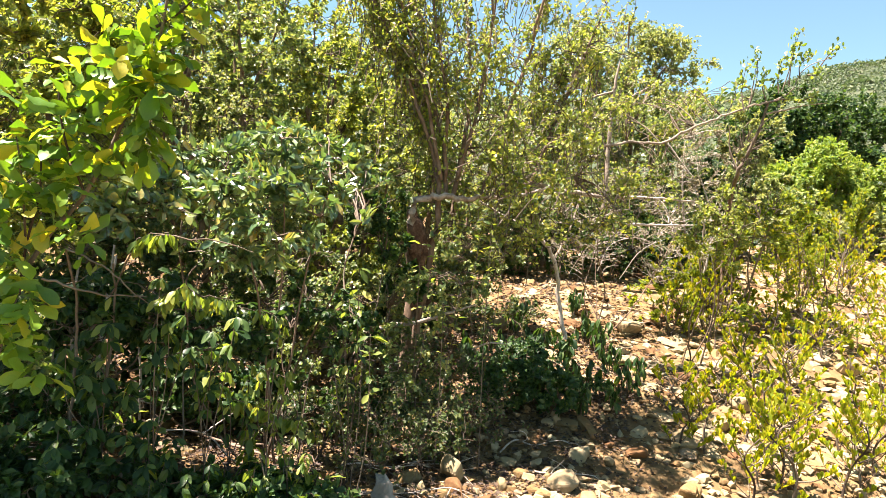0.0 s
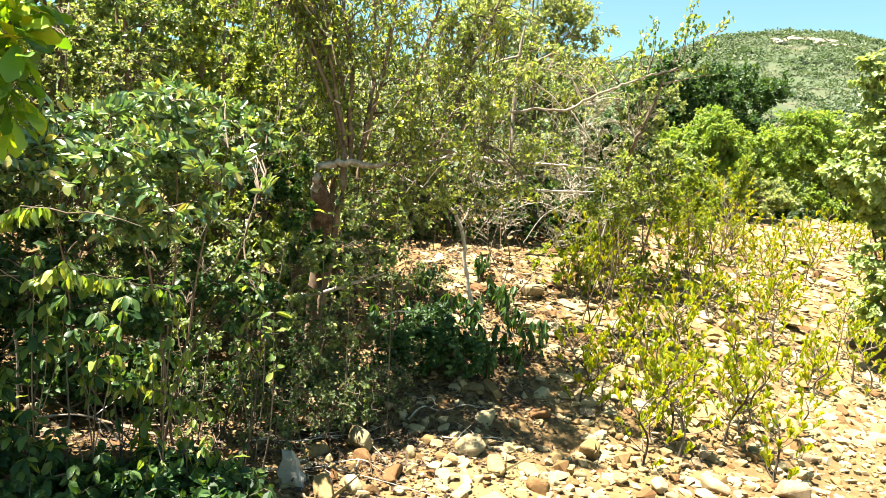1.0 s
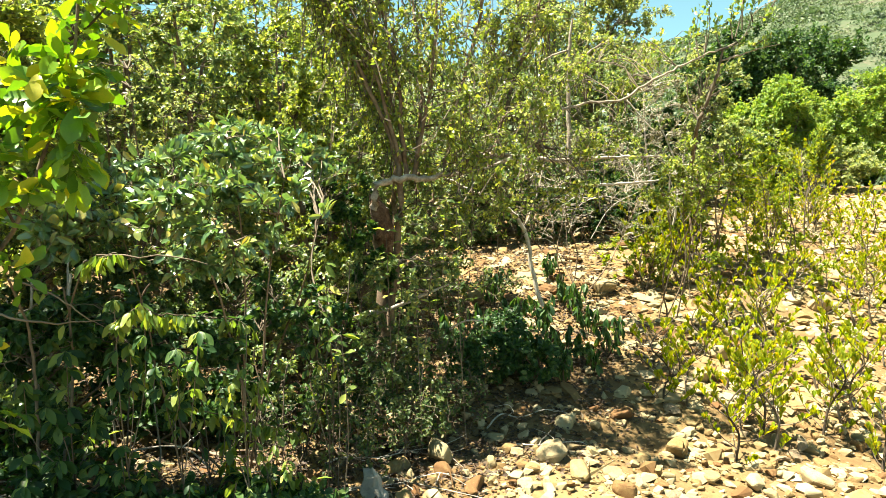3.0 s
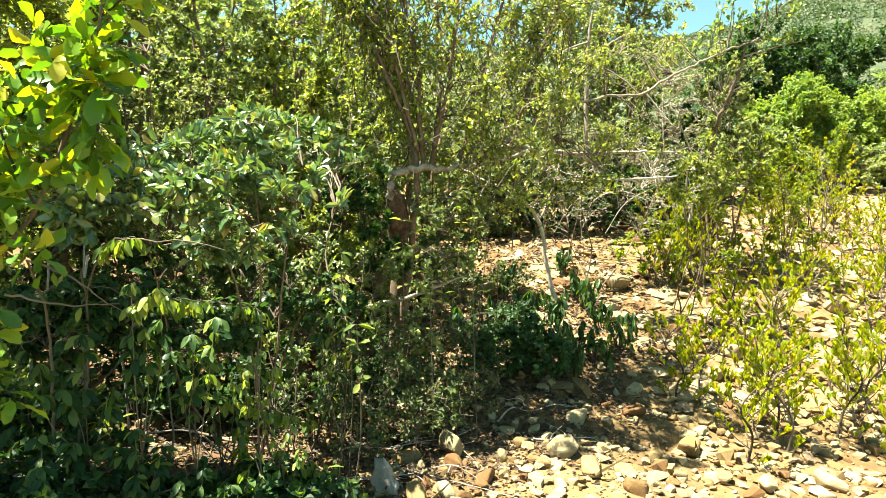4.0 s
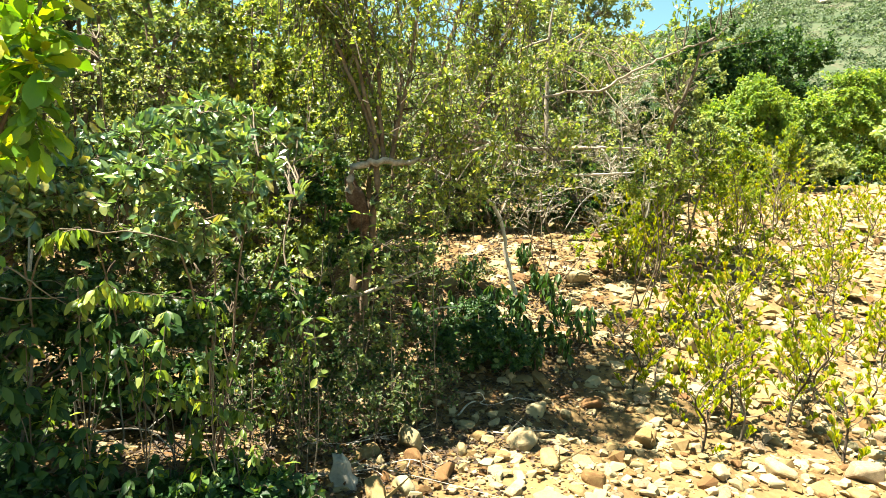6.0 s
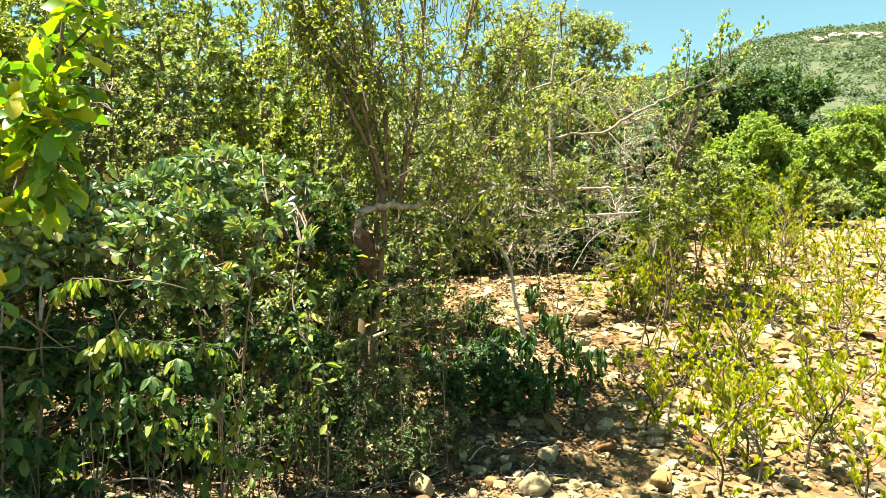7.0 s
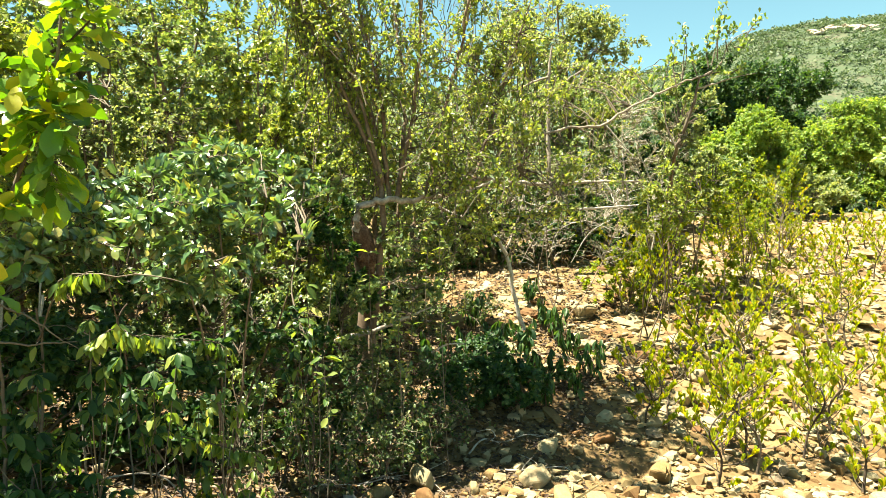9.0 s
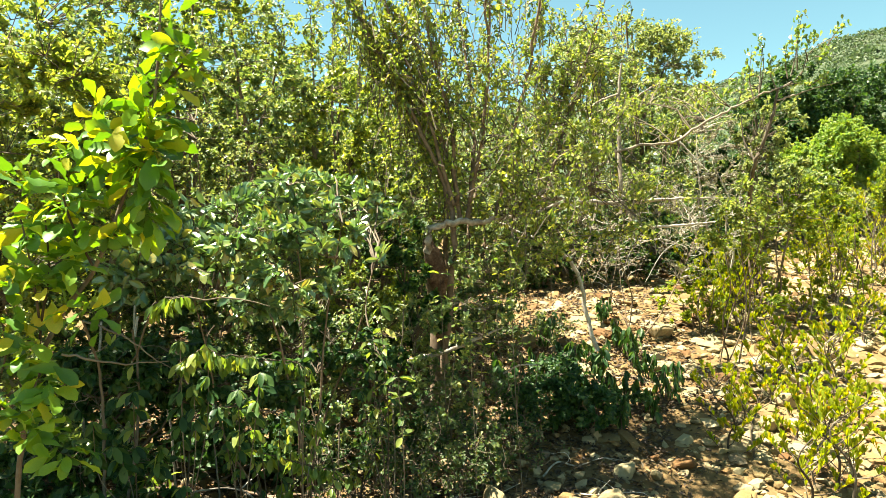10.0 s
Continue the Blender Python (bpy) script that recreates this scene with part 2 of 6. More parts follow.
L_SAP = leaf_mat("sapling_leaf", [(0.0, (0.118, 0.192, 0.016)), (0.5, (0.228, 0.278, 0.024)), (0.85, (0.330, 0.335, 0.034)), (0.98, (0.360, 0.310, 0.034)), (1.0, (0.440, 0.270, 0.031))], (1.9, 1.7, 0.4), 0.6, 0.55, blotch=8, gloss=0.15)
L_YOUNG = leaf_mat("young_bush_leaf", [(0.0, (0.070, 0.130, 0.018)), (0.5, (0.140, 0.205, 0.026)), (1.0, (0.260, 0.290, 0.040))], (2.1, 1.9, 0.5), 0.55, 0.5, gloss=0.25)
L_DRY = leaf_mat("dry_grey_leaf", [(0.0, (0.103, 0.099, 0.055)), (0.5, (0.166, 0.154, 0.091)), (1.0, (0.253, 0.229, 0.150))], (1.2, 1.1, 0.8), 0.6, 0.3)
# Olive green darkened to imitate canopy shade over the undergrowth.
L_OLIVE_SHADE = leaf_mat("olive_shade_leaf", [(0.0, (0.025, 0.052, 0.017)), (0.5, (0.057, 0.096, 0.029)), (0.85, (0.109, 0.146, 0.043)), (1.0, (0.209, 0.180, 0.077))], (1.6, 1.6, 0.7), 0.45, 0.4, gloss=0.4)
L_HILL = leaf_mat("hill_scrub_leaf", [(0.0, (0.040, 0.076, 0.036)), (0.5, (0.066, 0.108, 0.050)), (1.0, (0.112, 0.146, 0.070))], (1.2, 1.2, 0.8), 0.6, 0.35, blotch=0.05)
HILL_SOIL = rough_mat("hill_ground", [(0.34, (0.026, 0.044, 0.021)), (0.48, (0.042, 0.062, 0.030)), (0.60, (0.062, 0.070, 0.040)), (0.70, (0.100, 0.080, 0.058))], 0.035, 0.95, 0.3, 8, dist=1.0)
CRAG = rough_mat("pale_crag", [(0.35, (0.210, 0.155, 0.110)), (0.5, (0.360, 0.285, 0.220)), (0.65, (0.480, 0.425, 0.360))], 0.15, 0.9, 0.6, 6, dist=0.5)

# ---- ground and hill ----
def rise(x, y):
    """Height of the bare ground."""
    x, y = np.asarray(x, float), np.asarray(y, float)
    side = -0.09 * np.clip(x, 0, 6.5) * (1 - 0.85 * np.clip((y - 7.5) / 3.5, 0, 1)) + 0.10 * np.clip(-x - 0.4, 0, 8)
    ramp = 0.28 * np.clip(y - 4.95, 0, 4.4) + 0.18 * np.clip(y - 9.35, 0, 4.65) + 0.02 * np.clip(y - 14, 0, 400)
    return -0.12 + side + ramp * (1 - 0.25 * np.clip((x - 3.5) / 4, 0, 1) * np.clip((12 - y) / 3, 0, 1))


def lumps(x, y):
    out = np.zeros(len(x))
    for i, (a, b) in enumerate(zip(x, y)):
        if -16 < a < 18 and -8 < b < 24:
            out[i] = 0.05 * noise.noise((a * 0.9, b * 0.9, 0)) + 0.028 * noise.noise((a * 3.1, b * 3.1, 5)) + 0.014 * noise.noise((a * 8.0, b * 8.0, 9))
    return out


def axis(lo, hi, step, far):
    mid = np.arange(lo, hi + 1e-6, step)
    out = np.cumsum(0.3 * 1.35 ** np.arange(24))
    out = out[out < far]
    return np.r_[lo - np.r_[out, far][::-1], mid, hi + np.r_[out, far]]


gx, gy = axis(-9, 13, 0.085, 1500), axis(-4, 15, 0.085, 1500)
XX, YY = np.meshgrid(gx, gy)
ZZ = rise(XX, YY) + lumps(XX.ravel(), YY.ravel()).reshape(XX.shape)
ni, nj = XX.shape
ii, jj = np.meshgrid(np.arange(ni - 1), np.arange(nj - 1), indexing="ij")
q = ii * nj + jj
ground = new("ground", mesh_of("ground", np.stack([XX, YY, ZZ], -1).reshape(-1, 3), np.stack([q, q + 1, q + nj + 1, q + nj], -1).reshape(-1, 4), SOIL, True))
tagged(ground, "sandy ochre ground littered with stones, rising to a bank", "ground", kind="structure")


def ground_z(x, y):
    return float(rise(x, y) + lumps([x], [y])[0])


# wooded hill with a pale crag near its crest
CREST_X = np.array([-700, -300, -100, 60, 130, 162, 194, 238, 280, 340, 480, 800])
CREST_Z = np.array([20, 60, 84, 95, 100, 107, 121, 131, 133, 128, 96, 30])


def hill_z(x, y):
    crest = np.interp(x, CREST_X, CREST_Z)
    s = np.clip((y - 90) / 310, 0, 1)
    back = np.clip((y - 400) / 300, 0, 1)
    bumps = np.array([4.0 * noise.noise((a / 45, b / 45, 3)) + 2.0 * noise.noise((a / 15, b / 15, 8)) for a, b in zip(x.ravel(), y.ravel())]).reshape(x.shape)
    return (crest - 3) * s**1.15 * (1 - back**2) + bumps * np.clip(s * 3, 0, 1) * np.clip((1 - s) * 5 + 0.15, 0, 1) + 1.5 * np.clip(1 - s * 8, 0, 1) * -1


hx, hy = np.meshgrid(np.arange(-700, 801, 10.0), np.arange(90, 701, 10.0))
hz = hill_z(hx, hy)
ni, nj = hx.shape
ii, jj = np.meshgrid(np.arange(ni - 1), np.arange(nj - 1), indexing="ij")
q = ii * nj + jj
hill = new("hill", mesh_of("hill", np.stack([hx, hy, hz], -1).reshape(-1, 3), np.stack([q, q + 1, q + nj + 1, q + nj], -1).reshape(-1, 4), HILL_SOIL, True))
tagged(hill, "distant scrub-covered green hill with a pale crag", "hill", kind="structure")


def scatter_clumps(cx, cy, cz, size, leaves, leaf, mat, name, parent, flat=0.8, level=0.0):
    """Many small leafy crowns as one mesh."""
    n = len(cx)
    d = unit(rng.normal(size=(n, leaves, 3))) * rng.uniform(0.55, 1.05, (n, leaves, 1))
    d[..., 2] = np.abs(d[..., 2]) * flat
    P = np.stack([cx, cy, cz], -1)[:, None] + d * size[:, None, None] * rng.uniform(0.8, 1.2, (n, 1, 3))
    P = P.reshape(-1, 3)
    D = unit(d.reshape(-1, 3) + rng.normal(size=P.shape) * 0.7)
    N = unit(d.reshape(-1, 3) * (1 - 0.5 * min(level, 1)) + rng.normal(size=P.shape) * 0.5 * (1 - 0.5 * min(level, 1)) + np.array([0, -0.3, 1.0]) * level)
    L = np.repeat(size * leaf, leaves) * rng.uniform(0.7, 1.3, len(P))
    V, F = leaf_arrays(P, D, N, L, L * 0.8)
    return child(name, mesh_of(name, V, F, mat), parent, kind="stuff")


n = 15000
cx, cy = rng.uniform(20, 420, n), 400 - 305 * rng.uniform(0, 1, n) ** 1.15
patch = np.array([noise.noise((a / 30, b / 30, 11)) for a, b in zip(cx, cy)])
bare = np.array([noise.noise((a / 17, b / 17, 23)) for a, b in zip(cx, cy)])
keep = (cx / cy > 0.22) & (cx / cy < 1.25) & ((bare < 0.34) | (cy > 385))
cx, cy, patch = cx[keep], cy[keep], patch[keep]
scatter_clumps(cx, cy, hill_z(cx, cy) - 0.3, rng.uniform(1.5, 2.6, len(cx)) * np.clip(1.1 + 0.9 * patch, 0.6, 1.7), 18, 0.52, L_HILL, "scrub", hill, 0.7, 1.1)
n = 260
cx, cy = rng.uniform(60, 400, n), 390 - 270 * rng.uniform(0, 1, n)
scatter_clumps(cx, cy, hill_z(cx, cy) + 0.8, rng.uniform(2.0, 3.6, n), 40, 0.40, L_HILL, "hill_trees", hill, 1.0, 0.8)
n = 700
cx, cy = rng.uniform(-420, 120, n), rng.uniform(300, 400, n)
scatter_clumps(cx, cy, hill_z(cx, cy), rng.uniform(2, 4, n), 14, 0.75, L_HILL, "scrub", hill)


crag_rock = []
for k in range(5):
    r_seed = np.random.default_rng(300 + k)
    bm = bmesh.new()
    for p in unit(r_seed.normal(size=(16, 3))) * r_seed.uniform(0.7, 1.0, (16, 1)):
        bm.verts.new((p[0], p[1] * 0.7, p[2] * 0.6))
    bmesh.ops.convex_hull(bm, input=bm.verts)
    me = bpy.data.meshes.new("rock")
    bm.to_mesh(me)
    bm.free()
    me.materials.append(CRAG)
    crag_rock.append(me)
crag = tagged(new("crag"), "pale bare rock outcrop near the crest of the hill", "rock outcrop")
crag.location = (250, 385, 0)
for k in range(64):
    u = rng.uniform(0, 1) ** 0.8
    x = 219 + 36 * u + rng.normal() * 3
    y = 378 - 14 * u + rng.normal() * 5
    rock = child("rock", crag_rock[k % 5], crag)
    s = rng.uniform(1.2, 3.2)
    rock.matrix_basis = Matrix.Translation((x - 250, y - 385, float(hill_z(np.array([x]), np.array([y]))[0]) + 0.5)) @ Matrix.Rotation(rng.normal() * 0.5 - 0.4, 4, "Z") @ Matrix.Rotation(rng.normal() * 0.15, 4, "Y") @ Matrix.Diagonal((s * 1.35, s, s * 0.85, 1))
# ---- plants ----
def inside(blobs, pull=(0.3, 0.75), tuft=9):
    """Points inside ellipsoids, thicker towards their skins. Each: centre, radii, count."""
    out, away = [], []
    for c, r, n in blobs:
        d = unit(rng.normal(size=(n, 3))) * (rng.uniform(0.15, 1, (n, 1)) ** 0.5)
        d *= 1 + 0.22 * np.sin(d[:, :1] * 7 + c[0] * 3) + 0.18 * np.sin(d[:, 1:2] * 9 + d[:, 2:] * 6)
        q = np.array(c) + d * np.array(r)
        k = max(3, n // tuft)
        near = np.linalg.norm((q[:, None] - q[None, :k]) / np.array(r), axis=-1).argmin(1)
        q += (q[near] - q) * rng.uniform(*pull, (n, 1))
        out.append(q)
        away.append(unit(d))
    return np.concatenate(out), np.concatenate(away)


def joins(tips, pool, lift=0.6):
    """For each tip the best point of the pool to spring from: near, and rather below it."""
    best = np.zeros(len(tips), int)
    for s in range(0, len(tips), 2000):
        d = tips[s:s + 2000, None] - pool[None]
        best[s:s + 2000] = (np.linalg.norm(d, axis=-1) + lift * np.clip(-d[..., 2], 0, None)).argmin(1)
    return pool[best]


def bent(A, B, k, wob):
    t = np.linspace(0, 1, k)[None, :, None]
    L = np.linalg.norm(B - A, axis=1)[:, None, None]
    side = rng.normal(size=(len(A), 1, 3)) * wob * L
    up = np.array([0, 0, 1.0]) * 0.10 * L
    P = A[:, None] + (B - A)[:, None] * t + (side + up) * np.sin(np.pi * t)
    P[:, 1:-1] += rng.normal(size=P[:, 1:-1].shape) * np.minimum(0.03 * L, 0.015)
    return P


def knotted(V, amp, scale):
    """Lumps and hollows on a stem."""
    return np.array([v + np.array(noise.noise_vector(Vector(v) * scale)) * amp for v in V])


def plant(name, label, cat, limbs, blobs, mat, leaf=0.03, slim=0.5, per_twig=10, seconds=60, bark=BARK, bark_twig=TWIG,
          droop=0.0, up=0.55, span=0.3, shape=LEAF_FAN, faces=FAN_F, twig_r=0.004, singles=0, single_mesh=None, group="", trunk_name="trunk", one_trunk=True, whorl=0.0, limb_label="", lift=0.6, fan=None, shoot=0.5, face=0.7, wands=(), pull=(0.3, 0.75), tuft=9, second_r=0.0024, turn=(0.0, -0.45, 0.25), mess=0.75):
    """A shrub or tree: stems, twigs that reach into the crown's ellipsoids, and leaves along the twigs."""
    base = np.array(limbs[0][0][:3])
    ob = tagged(new(name), label, cat, group)
    ob.location = base
    pool, lines = [], []
    for i, limb in enumerate(limbs):
        S = spline(limb, max(8, 5 * len(limb)))
        S[1:-1, :3] += rng.normal(size=(len(S) - 2, 3)) * np.where(S[1:-1, 3:] > 0.04, 0.002, np.minimum(0.45 * S[1:-1, 3:], 0.009))
        V, F = tubes(S[None, :, :3] - base, S[None, :, 3], 9 if S[:, 3].max() < 0.05 else 14)
        lines.append(S[:, :3])
        V = knotted(V * (1, 1, 0.45), 0.32 * float(S[:, 3].max()), 11.0) * (1, 1, 1 / 0.45) if S[:, 3].max() > 0.05 else V
        nm = trunk_name if (i == 0 or not one_trunk) else "limb"
        child(nm, mesh_of(nm, V, F, bark, True), ob, limb_label if i == 0 else "")
        pool.append(S[len(S) // 5:, :3] if i == 0 else S[2:, :3])
    pool = np.concatenate(pool)
    tips, away = inside(blobs, pull, tuft)
    for i, n, wide in wands:
        w = lines[i]
        at = w[(len(w) * rng.uniform(0.33, 0.86, n) ** 0.8).astype(int)] + rng.normal(size=(n, 3)) * wide
        tips, away = np.concatenate([tips, at]), np.concatenate([away, unit(rng.normal(size=(n, 3)) + np.array([0, -0.5, 0.3]))])
    pick = rng.permutation(len(tips))[:seconds]
    A = joins(tips[pick], pool)
    B = tips[pick] + (A - tips[pick]) * 0.12
    P2 = bent(A, B, 7, 0.08)
    L2 = np.linalg.norm(B - A, axis=1)
    R2 = (twig_r * 1.2 + second_r * np.clip(L2, 0, 2.5))[:, None] * np.linspace(1, 0.35, 7)
    V2, F2 = tubes(P2 - base, R2, 5)
    pool = np.concatenate([pool, P2[:, 2:].reshape(-1, 3)])
    A = joins(tips, pool, lift)
    if fan is not None:
        way = unit(tips - np.array(fan) + rng.normal(size=tips.shape) * 1.0)
        A = tips - way * (shoot * rng.uniform(0.5, 1.4, (len(tips), 1)))
    P = bent(A, tips, 5, 0.10 if fan is None else 0.07)
    R = twig_r * np.linspace(1, 0.35, 5)[None] * rng.uniform(0.7, 1.2, (len(tips), 1))
    V, F = tubes(P - base, R, 3)
    child("branchwork", mesh_of("branchwork", V2, F2, bark_twig, True), ob, kind="stuff")
    child("twigwork", mesh_of("twigwork", V, F, bark_twig), ob, kind="stuff")
    # leaves
    n, m = len(tips), per_twig
    L = np.linalg.norm(tips - A, axis=1)
    t0 = np.clip(1 - span / np.maximum(L, 1e-3), 0.15, 0.9)[:, None]
    t = t0 + (1 - t0) * rng.uniform(0, 1, (n, m)) ** (1 - 0.6 * whorl)
    k = np.minimum((t * 4).astype(int), 3)
    f = (t * 4 - k)[..., None]
    rows = np.arange(n)[:, None]
    Q = (P[rows, k] * (1 - f) + P[rows, k + 1] * f).reshape(-1, 3)
    T = unit(P[:, -1] - P[:, -2])[:, None].repeat(m, 1).reshape(-1, 3)
    O = away[:, None].repeat(m, 1).reshape(-1, 3)
    D = unit(T * (0.55 + 0.3 * whorl) + unit(rng.normal(size=Q.shape)) * 0.85 + O * 0.2 + np.array([0, 0, -droop]))
    N = unit(np.array([0, 0, 1.0]) * up + O * face + np.array(turn) + unit(rng.normal(size=Q.shape)) * mess)
    S = leaf * rng.uniform(0.6, 1.25, len(Q))
    first = np.argsort(Q[:, 1] + rng.uniform(0, 0.5, len(Q)))[:singles]
    if singles:
        for i in first:
            lf = child("leaf", single_mesh[i % len(single_mesh)], ob)
            lf.matrix_basis = leaf_matrix(Q[i] - base, D[i], N[i], float(S[i]) * 1.1)
        rest = np.ones(len(Q), bool)
        rest[first] = False
        Q, D, N, S = Q[rest], D[rest], N[rest], S[rest]
    V, F = leaf_arrays(Q - base, D, N, S, S * slim * 2 * 0.62, shape, faces)
    child("foliage", mesh_of("foliage", V, F, mat), ob, kind="stuff")
    return ob


# the gnarled tree on the edge of the stones
def r_(p, r):
    return (*p, r)


TREE = [
    [r_((-0.607, 5.3, -0.312), 0.10), r_((-0.537, 5.3, 0.375), 0.08), r_((-0.5, 5.25, 1.02), 0.07), r_((-0.517, 5.15, 1.43), 0.06), r_((-0.507, 5.1, 1.65), 0.04)],
    [r_((-0.553, 5, 1.63), 0.034), r_((-0.506, 4.95, 1.79), 0.027), r_((-0.415, 4.95, 1.84), 0.026), r_((-0.3, 4.95, 1.87), 0.025), r_((-0.183, 5, 1.85), 0.023), r_((-0.0106, 5.1, 1.88), 0.017), r_((0.355, 5.3, 1.95), 0.013), r_((0.861, 5.6, 2.2), 0.006)],
    [r_((-0.462, 5.2, 0.666), 0.0284), r_((-0.371, 5.1, 1.43), 0.0260), r_((-0.332, 5, 1.73), 0.0237), r_((-0.4, 5.1, 2.13), 0.0199), r_((-0.577, 5.2, 2.59), 0.0189), r_((-0.848, 5.3, 3.16), 0.0142), r_((-1.19, 5.5, 3.93), 0.0085)],
    [r_((-0.286, 5, 1.85), 0.0189), r_((-0.333, 5.1, 2.17), 0.0170), r_((-0.475, 5.2, 2.72), 0.0142), r_((-0.628, 5.4, 3.42), 0.0104), r_((-0.742, 5.5, 4.16), 0.0057)],
    [r_((-0.234, 5, 1.87), 0.0199), r_((-0.187, 5.05, 2.17), 0.0180), r_((-0.164, 5.2, 2.67), 0.0142), r_((-0.246, 5.4, 3.5), 0.0104), r_((-0.314, 5.5, 4.34), 0.0057)],
    [r_((-0.0106, 5.1, 1.88), 0.0166), r_((0.09, 5.3, 2.37), 0.0142), r_((0.297, 5.5, 3.1), 0.0113), r_((0.495, 5.7, 3.98), 0.0057)],
    [r_((0.355, 5.3, 1.95), 0.0161), r_((0.58, 5.6, 2.6), 0.0132), r_((0.838, 5.8, 3.32), 0.0095), r_((1.08, 6, 3.99), 0.0047)],
    [r_((0.0791, 5.2, 1.91), 0.0093), r_((0.524, 5.6, 2.21), 0.0093), r_((0.78, 5.8, 2.37), 0.0102), r_((0.98, 5.95, 2.46), 0.0119), r_((1.26, 6.15, 2.55), 0.0132), r_((1.36, 6.2, 2.58), 0.0127), r_((1.75, 6.4, 2.64), 0.0123), r_((1.9, 6.45, 2.74), 0.0115), r_((2.46, 6.7, 3.02), 0.0102), r_((2.69, 6.8, 3.13), 0.0093), r_((2.88, 6.9, 3.2), 0.0085), r_((3.19, 7, 3.39), 0.0068), r_((3.25, 7, 3.55), 0.0051), r_((3.65, 7.1, 3.79), 0.0034)],
    [r_((2.88, 6.9, 3.08), 0.010), r_((3.12, 6.95, 3.15), 0.008), r_((3.38, 7.0, 3.23), 0.005), r_((3.55, 7.0, 3.26), 0.003)],
    [r_((2.71, 6.9, 3.14), 0.0077), r_((2.74, 6.9, 3.43), 0.0051), r_((2.76, 6.9, 3.67), 0.0032)],
    [r_((-0.351, 5, 2.03), 0.016), r_((-0.584, 4.9, 2.62), 0.013), r_((-0.906, 4.9, 3.26), 0.009), r_((-1.23, 4.9, 3.89), 0.005)],
    [r_((-0.33, 5, 1.99), 0.016), r_((-0.452, 4.9, 2.49), 0.013), r_((-0.697, 4.9, 3.21), 0.009), r_((-0.891, 4.9, 3.88), 0.005)],
    [r_((-0.3, 5, 1.99), 0.016), r_((-0.332, 4.9, 2.57), 0.013), r_((-0.465, 4.9, 3.25), 0.009), r_((-0.596, 4.9, 3.96), 0.005)],
    [r_((-0.201, 5, 2.03), 0.016), r_((-0.0797, 4.9, 2.57), 0.013), r_((-0.0253, 4.9, 3.15), 0.009), r_((0.0125, 4.9, 3.95), 0.005)],
    [r_((-0.50, 5.16, 0.95), 0.03), r_((-0.48, 5.12, 1.20), 0.045), r_((-0.47, 5.10, 1.38), 0.06), r_((-0.49, 5.07, 1.52), 0.078), r_((-0.53, 5.05, 1.64), 0.07), r_((-0.55, 5.05, 1.72), 0.045), r_((-0.53, 5.03, 1.78), 0.012)],
    # Two limbs added to carry the unseen shading clumps overhead.
    [r_((0.297, 5.5, 3.1), 0.012), r_((0.55, 5.35, 4.1), 0.010), r_((1.0, 5.25, 4.7), 0.007), r_((1.6, 5.2, 4.9), 0.003)],
    [r_((-0.0253, 4.9, 3.15), 0.010), r_((-0.1, 4.65, 4.1), 0.008), r_((-0.4, 4.4, 4.75), 0.006), r_((-1.0, 4.3, 4.95), 0.0045), r_((-1.5, 4.5, 4.75), 0.0035), r_((-1.95, 4.6, 4.5), 0.002)],
]
TREE_CROWN = [
    ((-1.07, 5.4, 3.43), (0.30, 0.4, 0.5), 36), ((-0.714, 5.3, 3.07), (0.32, 0.4, 0.6), 36), ((-0.285, 5.5, 3.22), (0.42, 0.5, 0.75), 44),
    ((0.305, 5.7, 3.27), (0.50, 0.5, 0.75), 100), ((0.822, 5.9, 3.1), (0.55, 0.6, 0.6), 162), ((1.67, 6.9, 3.04), (0.55, 0.45, 0.42), 105),
    ((2.39, 7.3, 3.24), (0.42, 0.4, 0.25), 49), ((0.549, 5.8, 2.53), (0.6, 0.5, 0.4), 103), ((0.0834, 5.3, 2.05), (0.45, 0.4, 0.35), 74),
    ((1.16, 6.2, 2.11), (0.6, 0.5, 0.3), 54), ((0.466, 5.6, 1.73), (0.5, 0.4, 0.25), 55), ((1.78, 6.7, 2.19), (0.4, 0.4, 0.25), 23), ((-0.623, 5.2, 2.5), (0.3, 0.3, 0.4), 54),
    ((0.0825, 4.8, 2.34), (0.30, 0.2, 0.35), 43), ((0.498, 4.9, 2.01), (0.30, 0.2, 0.25), 43), ((0.805, 5.2, 2.43), (0.30, 0.2, 0.3), 36), ((0.28, 4.9, 1.63), (0.28, 0.2, 0.18), 32), ((1.03, 5.5, 1.77), (0.35, 0.2, 0.2), 32), ((-0.248, 4.9, 2.57), (0.25, 0.15, 0.35), 32), ((1.44, 6, 2.24), (0.3, 0.2, 0.2), 25),
    # Clumps above the view, added only to dapple the ground with shade.
    ((0.5, 5.2, 4.75), (0.3, 0.22, 0.15), 64), ((1.0, 4.95, 4.85), (0.28, 0.2, 0.15), 44), ((1.6, 4.9, 4.9), (0.32, 0.2, 0.15), 50), ((0.0, 4.9, 4.6), (0.32, 0.25, 0.15), 66), ((-0.15, 4.45, 4.85), (0.3, 0.2, 0.2), 34), ((-0.9, 4.35, 4.95), (0.3, 0.2, 0.2), 34), ((-1.45, 4.5, 4.6), (0.35, 0.3, 0.2), 64), ((-1.85, 4.6, 4.45), (0.32, 0.3, 0.2), 60),
]
small_leaf = [leaf_mesh("leaf", L_THICK, 0.50, 0.62, 0.1), leaf_mesh("leaf", L_BRIGHT, 0.44, 0.6, 0.22)]
